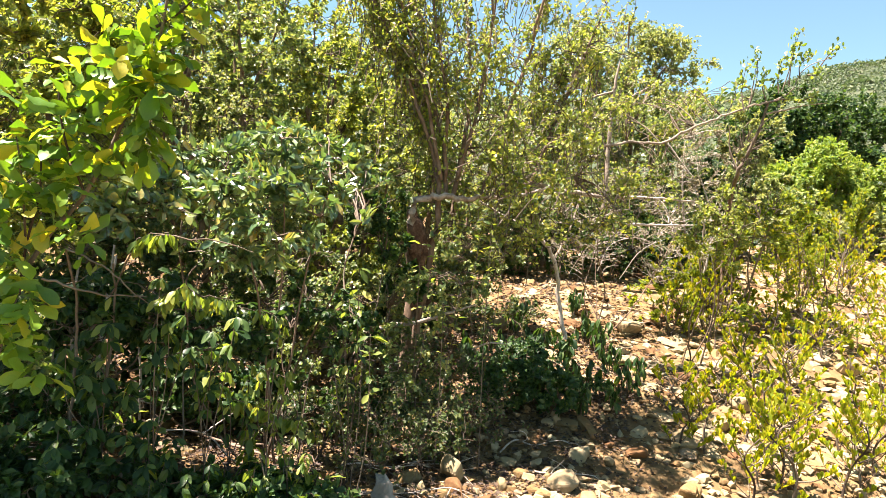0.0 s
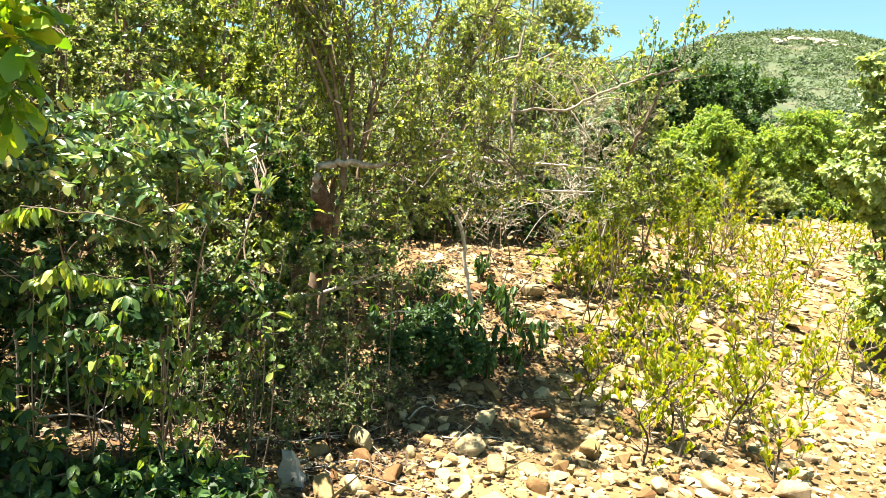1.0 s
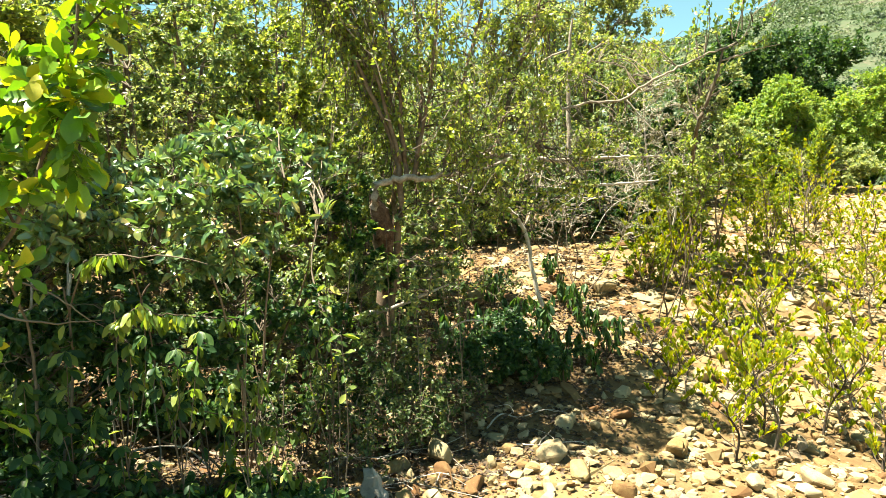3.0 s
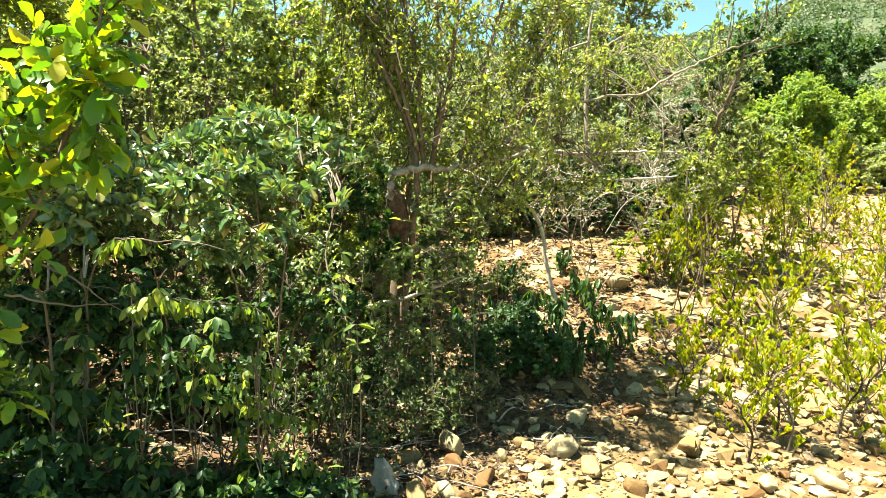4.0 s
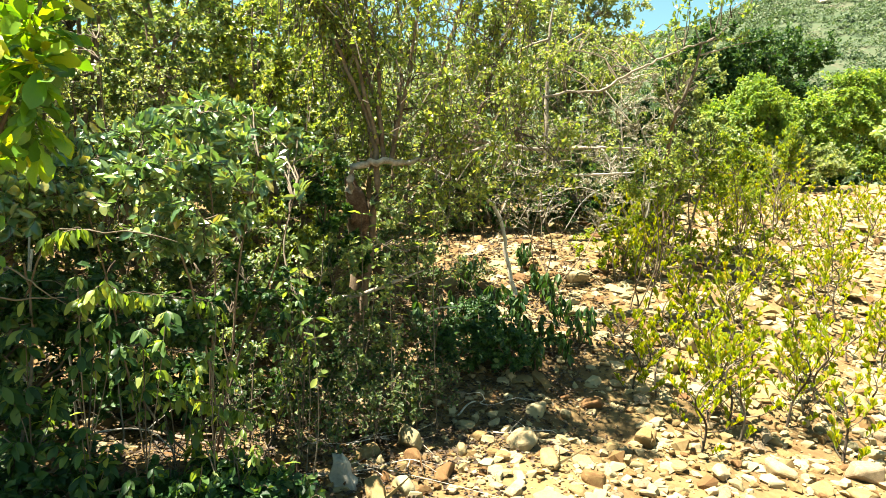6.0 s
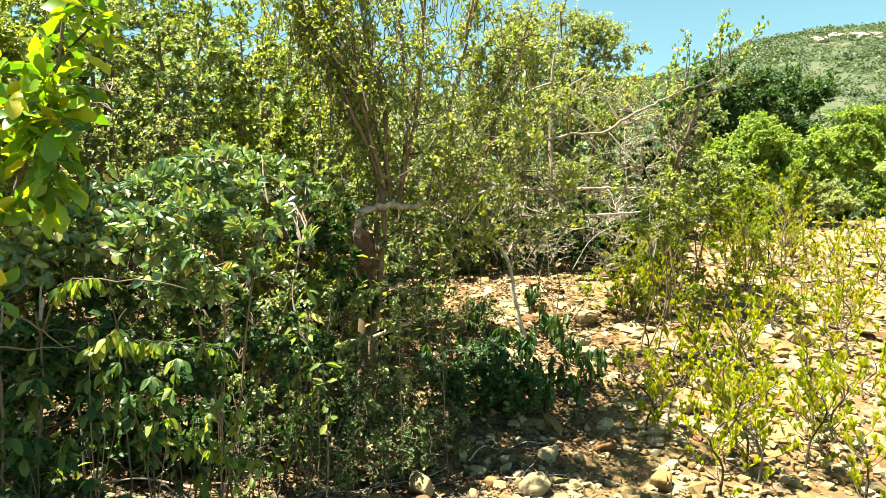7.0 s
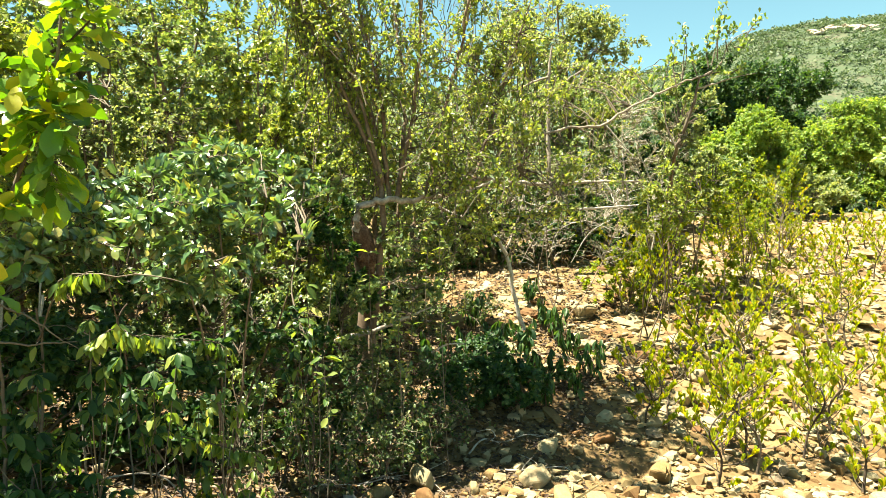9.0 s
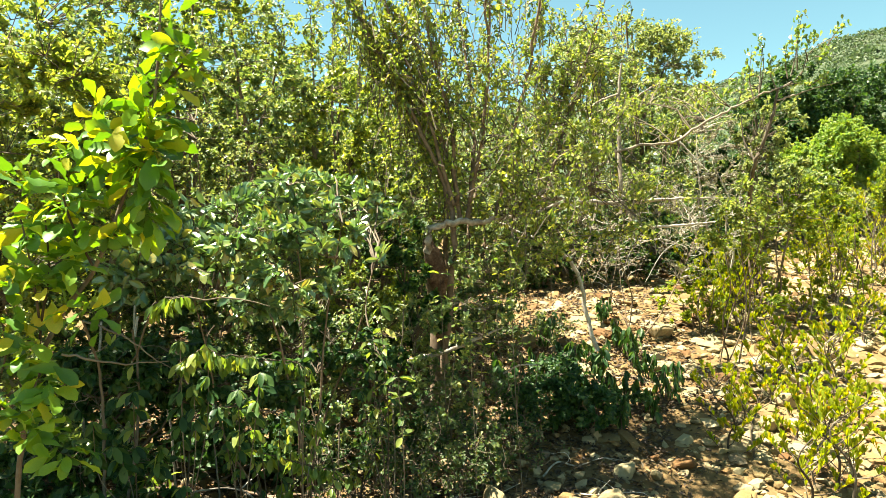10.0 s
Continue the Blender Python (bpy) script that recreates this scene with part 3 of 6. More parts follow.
main_tree = plant("gnarled_tree", "gnarled multi-stemmed tree with rusty bark and small leaves", "tree", TREE, TREE_CROWN, L_TREE, leaf=0.044, slim=0.5, per_twig=11, second_r=0.0022,
                  seconds=420, fan=(-0.119, 5.2, 1.02), shoot=0.36, up=0.4, span=0.6, twig_r=0.004, pull=(0.6, 0.92), tuft=13, wands=[(2, 110, 0.06), (3, 76, 0.06), (4, 70, 0.07), (5, 60, 0.09), (6, 60, 0.10), (10, 165, 0.06), (11, 104, 0.055), (12, 76, 0.06), (13, 70, 0.07)])
limbs = [ob for ob in main_tree.children if ob.name.startswith("limb")]
for ob in (limbs[0], limbs[6], limbs[7], limbs[8]):
    ob.data.materials[0] = PALE_BARK if ob is limbs[0] else WEATHERED
    tagged(ob, "pale sunlit grey limb")
limbs[13].data.materials[0] = RUST_BARK
tagged(limbs[13], "thick broken rust-brown head of the trunk")
# leafy shoots on the bare arm
MB = np.array(main_tree.location)
for foot, c in (((2.7, 6.9, 3.11), (2.76, 6.9, 3.7)), ((2.66, 6.9, 3.09), (2.66, 6.9, 3.61)), ((3.14, 7, 3.41), (3.16, 6.9, 3.94)), ((3.25, 7, 3.49), (3.31, 6.9, 3.71)), ((3, 6.9, 3.3), (3.01, 6.9, 3.66)), ((3.49, 7.1, 3.66), (3.68, 7.1, 3.89)), ((3.03, 6.9, 3.32), (3.11, 6.9, 3.81)),
                ((3.32, 7, 3.54), (3.43, 7, 3.6)), ((2.43, 6.8, 2.98), (2.54, 6.8, 3.36)), ((2.88, 6.9, 3.21), (2.87, 6.9, 3.49)), ((2.25, 6.7, 2.89), (2.39, 6.8, 3.24)), ((2.04, 6.6, 2.77), (2.14, 6.7, 3.11)), ((2.87, 6.9, 3.18), (3.26, 7, 3.24)), ((3.26, 7, 3.24), (3.41, 7, 3.27))):
    S = spline([(*foot, 0.007), (*((np.array(foot) + np.array(c)) / 2 + rng.normal(size=3) * 0.03), 0.005), (*c, 0.002)], 9)
    V, F = tubes(S[None, :, :3] - MB, S[None, :, 3], 5)
    shoot = child("shoot", mesh_of("shoot", V, F, TWIG, True), main_tree)
    for k in range(30):
        d = unit(rng.normal(size=3) * 0.6 + np.array([0, 0, 0.8]))
        p = S[8 - (k % 5), :3] + rng.normal(size=3) * 0.025
        lf = child("leaf", small_leaf[k % 2], shoot)
        lf.matrix_basis = leaf_matrix(p - MB, d, rng.normal(size=3) + np.array([0, -0.6, 0.3]), rng.uniform(0.05, 0.075))


def shrub_stems(foot, tops, r=0.03, bow=0.15):
    """Several stems from one foot to the given tops."""
    out = []
    f = np.array((*foot[:2], ground_z(*foot[:2]) - 0.08))
    for i, t in enumerate(tops):
        t = np.array(t)
        a = f + rng.normal(size=3) * (0.07, 0.07, 0) * (i > 0)
        m1 = a + (t - a) * 0.35 + rng.normal(size=3) * bow * 0.6
        m2 = a + (t - a) * 0.7 + rng.normal(size=3) * bow * 0.5
        s = r * rng.uniform(0.75, 1.1)
        out.append([(*a, s * 1.2), (*m1, s), (*m2, s * 0.7), (*t, s * 0.25)])
    return out


def thicket(label, foot, blobs, mat, leaf, name="thicket_tree", cat="tree", stems=5, r=0.035, per_twig=20, group="trees of the thicket", **more):
    c = [b[0] for b in blobs]
    blobs = [(b[0], tuple(np.array(b[1]) * 1.06), int(b[2] * 1.25)) for b in blobs]
    tops = [tuple(np.array(c[i % len(c)]) + rng.normal(size=3) * np.array(blobs[i % len(c)][1]) * 0.4) for i in range(stems)]
    return plant(name, label, cat, shrub_stems(foot, tops, r), blobs, mat, leaf=leaf, per_twig=per_twig, group=group, seconds=more.pop("seconds", 120), **more)


# dense trees behind the shrubs
thicket("dense dark green thicket tree with tangled grey stems", (-2.44, 6.2, 0.954), [((-2.38, 6.2, 3.24), (0.9, 0.7, 0.9), 260), ((-2.56, 6.2, 2.34), (0.9, 0.6, 0.7), 250), ((-2.19, 6, 1.54), (0.9, 0.5, 0.6), 240)], L_THICK, 0.052, per_twig=22, pull=(0.1, 0.5))
thicket("leafy thicket tree with a tangle of twigs", (-3.84, 6.4, 0.961), [((-3.76, 6.4, 3.82), (1.0, 0.7, 1.0), 280), ((-3.84, 6.3, 2.65), (1.0, 0.7, 0.8), 260), ((-3.87, 6.2, 1.46), (1.1, 0.6, 0.7), 260)], L_THICK, 0.055, per_twig=22, pull=(0.1, 0.5))
thicket("leafy thicket tree with a tangle of twigs", (-4.99, 6, 1.03), [((-4.86, 6, 3.81), (1.0, 0.8, 1.1), 260), ((-5.05, 6, 2.58), (1.0, 0.8, 0.9), 250), ((-4.81, 5.8, 1.45), (1.0, 0.6, 0.7), 220)], L_THICK, 0.055, per_twig=22, pull=(0.1, 0.5))
thicket("slender thicket tree with yellow-green leaves", (-1.47, 6.4, 0.911), [((-1.53, 6.4, 2.95), (0.7, 0.6, 0.75), 340), ((-1.31, 6.3, 2.17), (0.7, 0.5, 0.6), 260), ((-1.18, 6.1, 1.41), (0.8, 0.5, 0.5), 220)], L_TREE, 0.042)
thicket("airy slender tree against the sky", (-1.9, 7.6, 0), [((-2.05, 7.5, 4.35), (0.5, 0.4, 0.5), 110), ((-2.4, 7.5, 4.0), (0.5, 0.4, 0.4), 110), ((-1.65, 7.5, 4.0), (0.45, 0.4, 0.45), 100), ((-2.9, 7.2, 4.3), (0.5, 0.4, 0.5), 100)], L_TREE, 0.04, stems=5, r=0.02, per_twig=10, pull=(0.0, 0.4))
thicket("tall thin thicket tree against the sky", (-3.42, 7.4, 0.84), [((-3.2, 7.4, 4.33), (0.8, 0.7, 0.9), 260), ((-3.95, 7.4, 4.79), (0.9, 0.7, 0.9), 240)], L_TREE, 0.045)
thicket("dense low thicket tree behind the gnarled tree", (-0.419, 7.4, 1.03), [((-0.576, 7.4, 2.56), (0.9, 0.6, 0.7), 280), ((-0.148, 7.4, 1.79), (0.9, 0.6, 0.6), 260), ((-0.889, 7.2, 1.68), (0.8, 0.5, 0.6), 200)], L_THICK, 0.045)
thicket("dark thicket tree over a shaded hollow", (1.0, 10.2, 0), [((0.699, 10.2, 3.24), (1.0, 0.7, 1.0), 330), ((1.47, 10.2, 2.44), (1.0, 0.6, 0.6), 240), ((0.586, 10.2, 1.93), (1.0, 0.6, 0.6), 240), ((1.66, 10.6, 4.2), (0.8, 0.6, 0.8), 220)], L_THICK, 0.055, per_twig=22, pull=(0.1, 0.5))
thicket("dark thicket tree over a shaded hollow", (2.75, 10.6, 0), [((2.45, 10.6, 3), (1.0, 0.7, 0.8), 330), ((3.14, 10.5, 2.16), (0.9, 0.6, 0.6), 230), ((2.17, 10.6, 1.91), (0.9, 0.6, 0.5), 160), ((3.02, 10.9, 3.69), (0.8, 0.6, 0.6), 180)], L_THICK, 0.055, per_twig=22, pull=(0.1, 0.5))
def lobes(c, r, n, size, count):
    """Small clumps over the skin of a crown, and a thin fill inside it."""
    d = unit(rng.normal(size=(n, 3)) + np.array([0, -0.35, 0.25]))
    out = [(c, tuple(np.array(r) * 0.75), count * n // 4)]
    for k in d:
        w = size * rng.uniform(0.7, 1.25)
        out.append((tuple(np.array(c) + k * np.array(r) * rng.uniform(0.75, 1.0)), (w, w, w * rng.uniform(0.6, 0.8)), int(count * (w / size) ** 1.5)))
    return out


thicket("round grey-green tree rising over the thicket", (2.54, 12.0, 1.54), lobes((2.35, 12.0, 5.0), (0.85, 0.8, 0.75), 24, 0.32, 24) + lobes((3.25, 12.0, 4.95), (0.65, 0.6, 0.65), 18, 0.28, 20) + lobes((1.6, 12.0, 5.1), (0.7, 0.6, 0.6), 14, 0.32, 22) + lobes((2.9, 12.0, 4.3), (0.9, 0.6, 0.4), 14, 0.3, 20) + [((2.48, 12.0, 3.81), (1.3, 0.9, 0.8), 240)], L_PALE, 0.055, seconds=260, r=0.05, stems=6, per_twig=10, pull=(0.0, 0.35), span=0.4, up=0.6)
thicket("leafless grey bush of fine dry twigs", (3.07, 9, 1.53), [((3.09, 9, 2.77), (0.6, 0.5, 0.7), 420), ((2.63, 8.8, 2.3), (0.5, 0.4, 0.5), 200)], L_DRY, 0.032, "dry_bush", "bush", per_twig=5, bark=PALE_BARK, bark_twig=PALE_BARK, r=0.02, group="")
thicket("tall grey-green shrub behind the leaning stem", (3.26, 8.6, 1.6), [((3.53, 8.6, 2.26), (0.5, 0.5, 0.5), 180), ((3.48, 8.8, 3.19), (0.5, 0.5, 0.6), 160)], L_PALE, 0.045, "shrub", "shrub", stems=4, r=0.015, group="shrubs round the clearing")
FAR = dict(per_twig=15, face=1.3, up=0.75, r=0.03, bark=TWIG, pull=(0.0, 0.3), span=0.35, twig_r=0.003, seconds=90, group="trees beyond the clearing")
thicket("dark leafy tree on the far edge of the clearing", (7.99, 17.0, 1.86), lobes((7.75, 17.0, 4.85), (1.3, 1.0, 1.1), 22, 0.42, 26) + lobes((6.72, 17.0, 4.3), (1.1, 1.0, 1.1), 16, 0.40, 24), L_DARK_SHADE, 0.10, **FAR)
thicket("dark leafy tree on the far edge of the clearing", (9.86, 18.0, 1.85), lobes((9.83, 18.0, 5.0), (1.4, 1.1, 1.1), 24, 0.45, 26) + lobes((9.81, 19.0, 5.75), (0.8, 0.9, 0.8), 10, 0.4, 22), L_DARK_SHADE, 0.10, **FAR)
thicket("bright green rounded shrub beyond the clearing", (6.82, 14.0, 1.81), lobes((6.83, 14.0, 3.62), (0.8, 0.7, 0.62), 22, 0.27, 24) + lobes((6.2, 13.8, 2.9), (0.6, 0.6, 0.55), 14, 0.25, 22) + lobes((7.3, 13.8, 2.9), (0.5, 0.5, 0.5), 12, 0.24, 22), L_BRIGHT, 0.075, "shrub", "shrub", **FAR)
thicket("grey-green shrub at the foot of the far trees", (6.7, 13.4, 1.8), lobes((6.6, 13.4, 2.25), (1.1, 0.5, 0.5), 18, 0.26, 22) + lobes((7.9, 13.6, 2.3), (0.9, 0.5, 0.5), 14, 0.26, 22), L_PALE, 0.07, "shrub", "shrub", **FAR)
thicket("yellow-green shrub beyond the clearing", (8.73, 15.0, 1.8), lobes((8.82, 15.0, 3.3), (0.75, 0.7, 0.65), 18, 0.28, 24) + lobes((10.1, 15.5, 3.85), (0.85, 0.7, 0.8), 20, 0.30, 24) + lobes((9.2, 14.8, 2.42), (0.9, 0.6, 0.45), 14, 0.26, 22), L_BRIGHT, 0.08, "shrub", "shrub", **FAR)
thicket("pale green tree at the end of the clearing", (12.5, 17.0, 1.77), lobes((12.0, 17.0, 3.8), (1.4, 1.0, 1.1), 24, 0.38, 26) + lobes((13.4, 17.0, 3.9), (1.4, 1.0, 1.3), 24, 0.38, 26) + lobes((11.9, 16.5, 2.48), (1.2, 0.8, 0.6), 16, 0.34, 22), L_BRIGHT, 0.09, **FAR)
thicket("tree at the end of the clearing", (14.7, 16.0, 1.7), lobes((14.4, 16.0, 3.9), (1.7, 1.0, 1.5), 26, 0.42, 26) + lobes((15.2, 15.0, 3.47), (1.7, 1.0, 1.5), 24, 0.42, 24), L_PALE, 0.09, **FAR)
thicket("dense shrub filling the foot of the far trees", (5.34, 12.5, 1.7), lobes((5.35, 12.5, 2.5), (0.9, 0.6, 0.55), 16, 0.28, 22) + lobes((4.49, 12.5, 2.55), (0.9, 0.6, 0.8), 18, 0.28, 22), L_THICK, 0.075, "shrub", "shrub", **FAR)
thicket("large pale green shrub with hanging leaves beside the stones", (7.2, 8.4, 0), [((6.45, 8.0, 3.1), (0.45, 0.5, 0.5), 150), ((6.75, 8.0, 3.75), (0.4, 0.4, 0.35), 110), ((6.15, 8.0, 3.75), (0.25, 0.25, 0.2), 40), ((6.2, 7.9, 2.4), (0.45, 0.5, 0.5), 140), ((6.7, 7.8, 2.0), (0.5, 0.5, 0.5), 140), ((5.75, 8.0, 2.45), (0.2, 0.2, 0.15), 30), ((6.6, 7.6, 1.3), (0.55, 0.5, 0.45), 150), ((6.35, 7.5, 0.75), (0.5, 0.4, 0.45), 130), ((6.9, 7.6, 0.6), (0.5, 0.4, 0.5), 130), ((7.4, 8.2, 2.4), (0.8, 0.9, 1.6), 340)], L_LIME, 0.095, "shrub", "shrub", per_twig=13, shape=LEAF_OVAL, faces=OVAL_F, droop=0.6, r=0.02, bark=TWIG, pull=(0.0, 0.4), group="shrubs round the clearing")

for x, y in ((-7.6, 9.6), (-5.9, 10.2), (-4.2, 10.6), (-2.7, 10.9), (-1.3, 11.3)):
    thicket("dense leafy tree closing the back of the thicket", (x, y, 0), [((x, y, ground_z(x, y) + h), (1.2, 0.7, 1.0), 230) for h in (0.8, 1.7, 2.2)], L_THICK, 0.10, per_twig=14, pull=(0.0, 0.3), group="trees closing the thicket")

for x in (5.0, 7.2, 9.4, 11.6, 13.8):
    thicket("dark undershrub along the foot of the far trees", (x, 18.5, 0), [((x, 18.5, ground_z(x, 18.5) + h), (1.4, 0.8, 0.7), 160) for h in (0.5, 1.4)], L_DARK_SHADE, 0.11, "shrub", "shrub", per_twig=14, face=1.2, r=0.02, group="trees beyond the clearing")

# Dark-leaved fill added to imitate the black shade under the thicket.
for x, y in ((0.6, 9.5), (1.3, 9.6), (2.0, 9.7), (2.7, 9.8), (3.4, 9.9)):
    thicket("low dark shrub added to darken the hollow under the thicket", (x, y, 0), [((x, y, ground_z(x, y) + h), (0.5, 0.25, 0.35), 110) for h in (0.35, 0.8)], L_DARK_SHADE, 0.06, "shrub", "shrub", stems=4, r=0.01, per_twig=10, seconds=20, group="shrubs round the clearing")

# the thicket goes on behind and to the side of the shaded ground
thicket("dense dark thicket tree deep in the shade", (-4.71, 8.6, 0.88), [((-4.89, 8.6, 2.44), (1.6, 0.7, 1.4), 420), ((-4.6, 8.4, 1.04), (1.7, 0.6, 0.8), 340), ((-4.9, 8.9, 4.4), (1.6, 0.7, 1.1), 360)], L_THICK, 0.075)
thicket("dense dark thicket tree deep in the shade", (-2.32, 8.8, 0.811), [((-2.36, 8.8, 2.18), (1.4, 0.7, 1.0), 380), ((-2.26, 8.6, 0.977), (1.6, 0.6, 0.8), 340), ((-2.5, 9.0, 3.9), (1.4, 0.7, 1.0), 330)], L_THICK, 0.075)
thicket("dense dark thicket tree deep in the shade", (-6.96, 8.2, 0.965), [((-7.04, 8.2, 3.01), (1.8, 0.8, 1.9), 420), ((-6.93, 8, 1.12), (1.7, 0.6, 0.9), 320)], L_THICK, 0.075)
thicket("dense dark thicket tree behind the gnarled tree", (-0.547, 9.8, 1.19), [((-0.688, 9.8, 2.45), (1.3, 0.7, 1.2), 380), ((-0.367, 9.6, 1.36), (1.3, 0.6, 0.7), 320)], L_THICK, 0.075)
thicket("dark undergrowth tree at the end of the stones", (1.8, 12.0, 0), [((1.53, 12, 2.59), (1.3, 0.7, 1.3), 320), ((2.86, 12, 1.84), (1.4, 0.7, 0.9), 320), ((4.1, 12, 2.54), (1.1, 0.7, 1.2), 260)], L_DARK_SHADE, 0.08)
# Clumps near z 3.8 are out of view, added to block the sun.
thicket("spreading leafy tree at the edge of the path, unseen crown added for shade", (-4.3, 4.0, 0), [((-3.9, 4.2, 3.2), (1.0, 1.0, 0.9), 420), ((-3.4, 3.15, 3.8), (0.6, 0.45, 0.3), 220), ((-2.95, 2.2, 3.85), (0.4, 0.35, 0.25), 170), ((-3.7, 2.75, 3.8), (0.5, 0.45, 0.3), 200), ((-4.0, 3.4, 3.9), (0.5, 0.4, 0.3), 180), ((-3.0, 2.95, 3.85), (0.5, 0.3, 0.25), 280), ((-2.7, 3.15, 3.95), (0.45, 0.3, 0.22), 230), ((-3.0, 3.5, 3.9), (0.5, 0.3, 0.25), 200), ((-2.7, 2.75, 3.95), (0.28, 0.2, 0.2), 150), ((-3.15, 2.6, 3.9), (0.4, 0.25, 0.2), 200), ((-4.6, 3.4, 2.2), (0.9, 1.0, 0.9), 340), ((-3.8, 4.6, 1.4), (0.8, 0.8, 0.8), 260), ((-2.9, 4.6, 2.2), (0.5, 0.4, 0.5), 160), ((-3.1, 4.7, 2.9), (0.5, 0.4, 0.4), 130)], L_TREE, 0.058, r=0.04)
# Added beyond the view's edge to shade the ground by the path.
thicket("spreading leafy tree at the edge of the path, unseen crown added for shade", (-4.2, 2.0, 0), [((-4.1, 1.8, 3.6), (0.9, 0.9, 0.8), 380), ((-4.2, 1.6, 2.4), (0.9, 0.9, 0.9), 320), ((-3.9, 2.6, 1.2), (0.7, 0.7, 0.7), 200)], L_THICK, 0.06, r=0.06)
thicket("leafy shrub filling the shade behind the bush", (-2.1, 5, 0.737), [((-2.31, 5, 1.26), (0.8, 0.4, 0.5), 280), ((-1.58, 5, 1.07), (0.6, 0.4, 0.45), 240), ((-2.92, 4.8, 1.12), (0.7, 0.4, 0.6), 240)], L_OLIVE_SHADE, 0.048, "shrub", "shrub", stems=4, r=0.009, bark=TWIG, group="shrubs round the clearing")
# Dark leaf colour replaces the shade against the trunk.
thicket("leafy shrub pressed against the trunk", (-0.861, 4.8, 0.747), [((-0.70, 4.8, 1.5), (0.2, 0.2, 0.25), 30), ((-0.55, 4.85, 1.22), (0.2, 0.1, 0.2), 36), ((-0.978, 5.6, 1.76), (0.3, 0.25, 0.4), 130), ((-0.85, 4.7, 0.80), (0.3, 0.25, 0.25), 40)], L_DARK_SHADE, 0.045, "shrub", "shrub", stems=4, r=0.009, bark=TWIG, group="shrubs round the clearing")

# Dark filler added where the hollow is only deep shade.
thicket("dense dark shrub added to fill the deeply shaded hollow", (-1.1, 6.7, 0), [((-1.15, 6.7, 0.95), (0.5, 0.3, 0.5), 200), ((-0.6, 6.8, 0.9), (0.45, 0.3, 0.45), 170)], L_DARK_SHADE, 0.05, "shrub", "shrub", r=0.01, per_twig=12, group="shrubs round the clearing")
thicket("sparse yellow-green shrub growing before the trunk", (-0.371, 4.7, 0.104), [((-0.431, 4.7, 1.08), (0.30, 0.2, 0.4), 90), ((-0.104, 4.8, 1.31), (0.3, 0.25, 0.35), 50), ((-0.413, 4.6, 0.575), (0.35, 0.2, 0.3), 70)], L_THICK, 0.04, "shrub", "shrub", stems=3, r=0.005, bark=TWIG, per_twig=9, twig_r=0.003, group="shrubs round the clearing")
# Leaves of these two are darkened in place of missing shade.
thicket("leafy shrub by the path, leaves coloured dark for the shade", (-1.84, 3.6, 0.3), [((-1.89, 3.6, 1.0), (0.45, 0.25, 0.26), 120), ((-1.46, 3.7, 0.9), (0.36, 0.22, 0.2), 80), ((-2.14, 3.4, 0.95), (0.4, 0.25, 0.3), 120)], L_DARK_SHADE, 0.06, "shrub", "shrub", stems=3, r=0.005, bark=TWIG, per_twig=12, twig_r=0.003, droop=0.7, shape=LEAF_OVAL, faces=OVAL_F, group="shrubs round the clearing")
thicket("leafy shrub by the path, leaves coloured dark for the shade", (-1.14, 4.1, 0.312), [((-1.12, 4.1, 1.0), (0.35, 0.25, 0.22), 45), ((-0.845, 4.3, 0.837), (0.3, 0.2, 0.25), 25)], L_DARK_SHADE, 0.05, "shrub", "shrub", stems=3, r=0.005, bark=TWIG, per_twig=10, twig_r=0.003, droop=0.3, shape=LEAF_OVAL, faces=OVAL_F, group="shrubs round the clearing")
for foot, tops in (((4.38, 8.4, 1.22), [((4.3, 8.6, 2.1), (0.40, 0.35, 0.42), 80), ((4.95, 8.8, 2.25), (0.2, 0.2, 0.42), 46), ((3.75, 8.5, 2.05), (0.30, 0.3, 0.4), 60)]), ((2.9, 8.3, 1.08), [((2.85, 8.3, 1.5), (0.32, 0.3, 0.3), 50), ((3.2, 8.4, 1.85), (0.32, 0.3, 0.35), 50)]), ((3.3, 9.0, 0), [((3.2, 9.0, 1.55), (0.4, 0.3, 0.45), 80), ((3.5, 9.1, 1.95), (0.35, 0.3, 0.4), 70)]), ((4.5, 9.3, 0), [((4.3, 9.3, 1.7), (0.45, 0.3, 0.5), 90), ((4.75, 9.4, 1.6), (0.3, 0.3, 0.4), 50), ((4.2, 9.3, 2.3), (0.3, 0.3, 0.3), 70)]), ((2.4, 8.2, 0), [((2.4, 8.2, 1.2), (0.3, 0.3, 0.3), 70)])):
    tops = tops + [((foot[0] + dx, foot[1] - 0.1, ground_z(foot[0] + dx, foot[1]) + 0.3), (0.3, 0.25, 0.25), 22) for dx in (-0.25, 0.3)]
    thicket("young yellow-green bush at the edge of the saplings", foot, tops, L_YOUNG, 0.052, "young_bush", "bush", stems=6, r=0.008, per_twig=14, seconds=20, twig_r=0.003, slim=0.34, up=0.2, droop=-0.4, shape=LEAF_OVAL, faces=OVAL_F, group="young bushes on the bank")
thicket("tangle of dry pale twigs in front of the thicket", (1.41, 7.6, 1.17), [((1.15, 7.6, 1.7), (0.6, 0.4, 0.4), 130), ((2.11, 8, 1.62), (0.6, 0.4, 0.4), 130), ((1.35, 7.2, 2.19), (0.7, 0.4, 0.35), 110), ((2.8, 8.2, 1.89), (0.5, 0.4, 0.5), 100)], L_DRY, 0.03, "dry_bush", "bush", per_twig=4, bark=BARK, bark_twig=PALE_BARK, r=0.007, seconds=30, twig_r=0.0025, pull=(0, 0.3), group="")
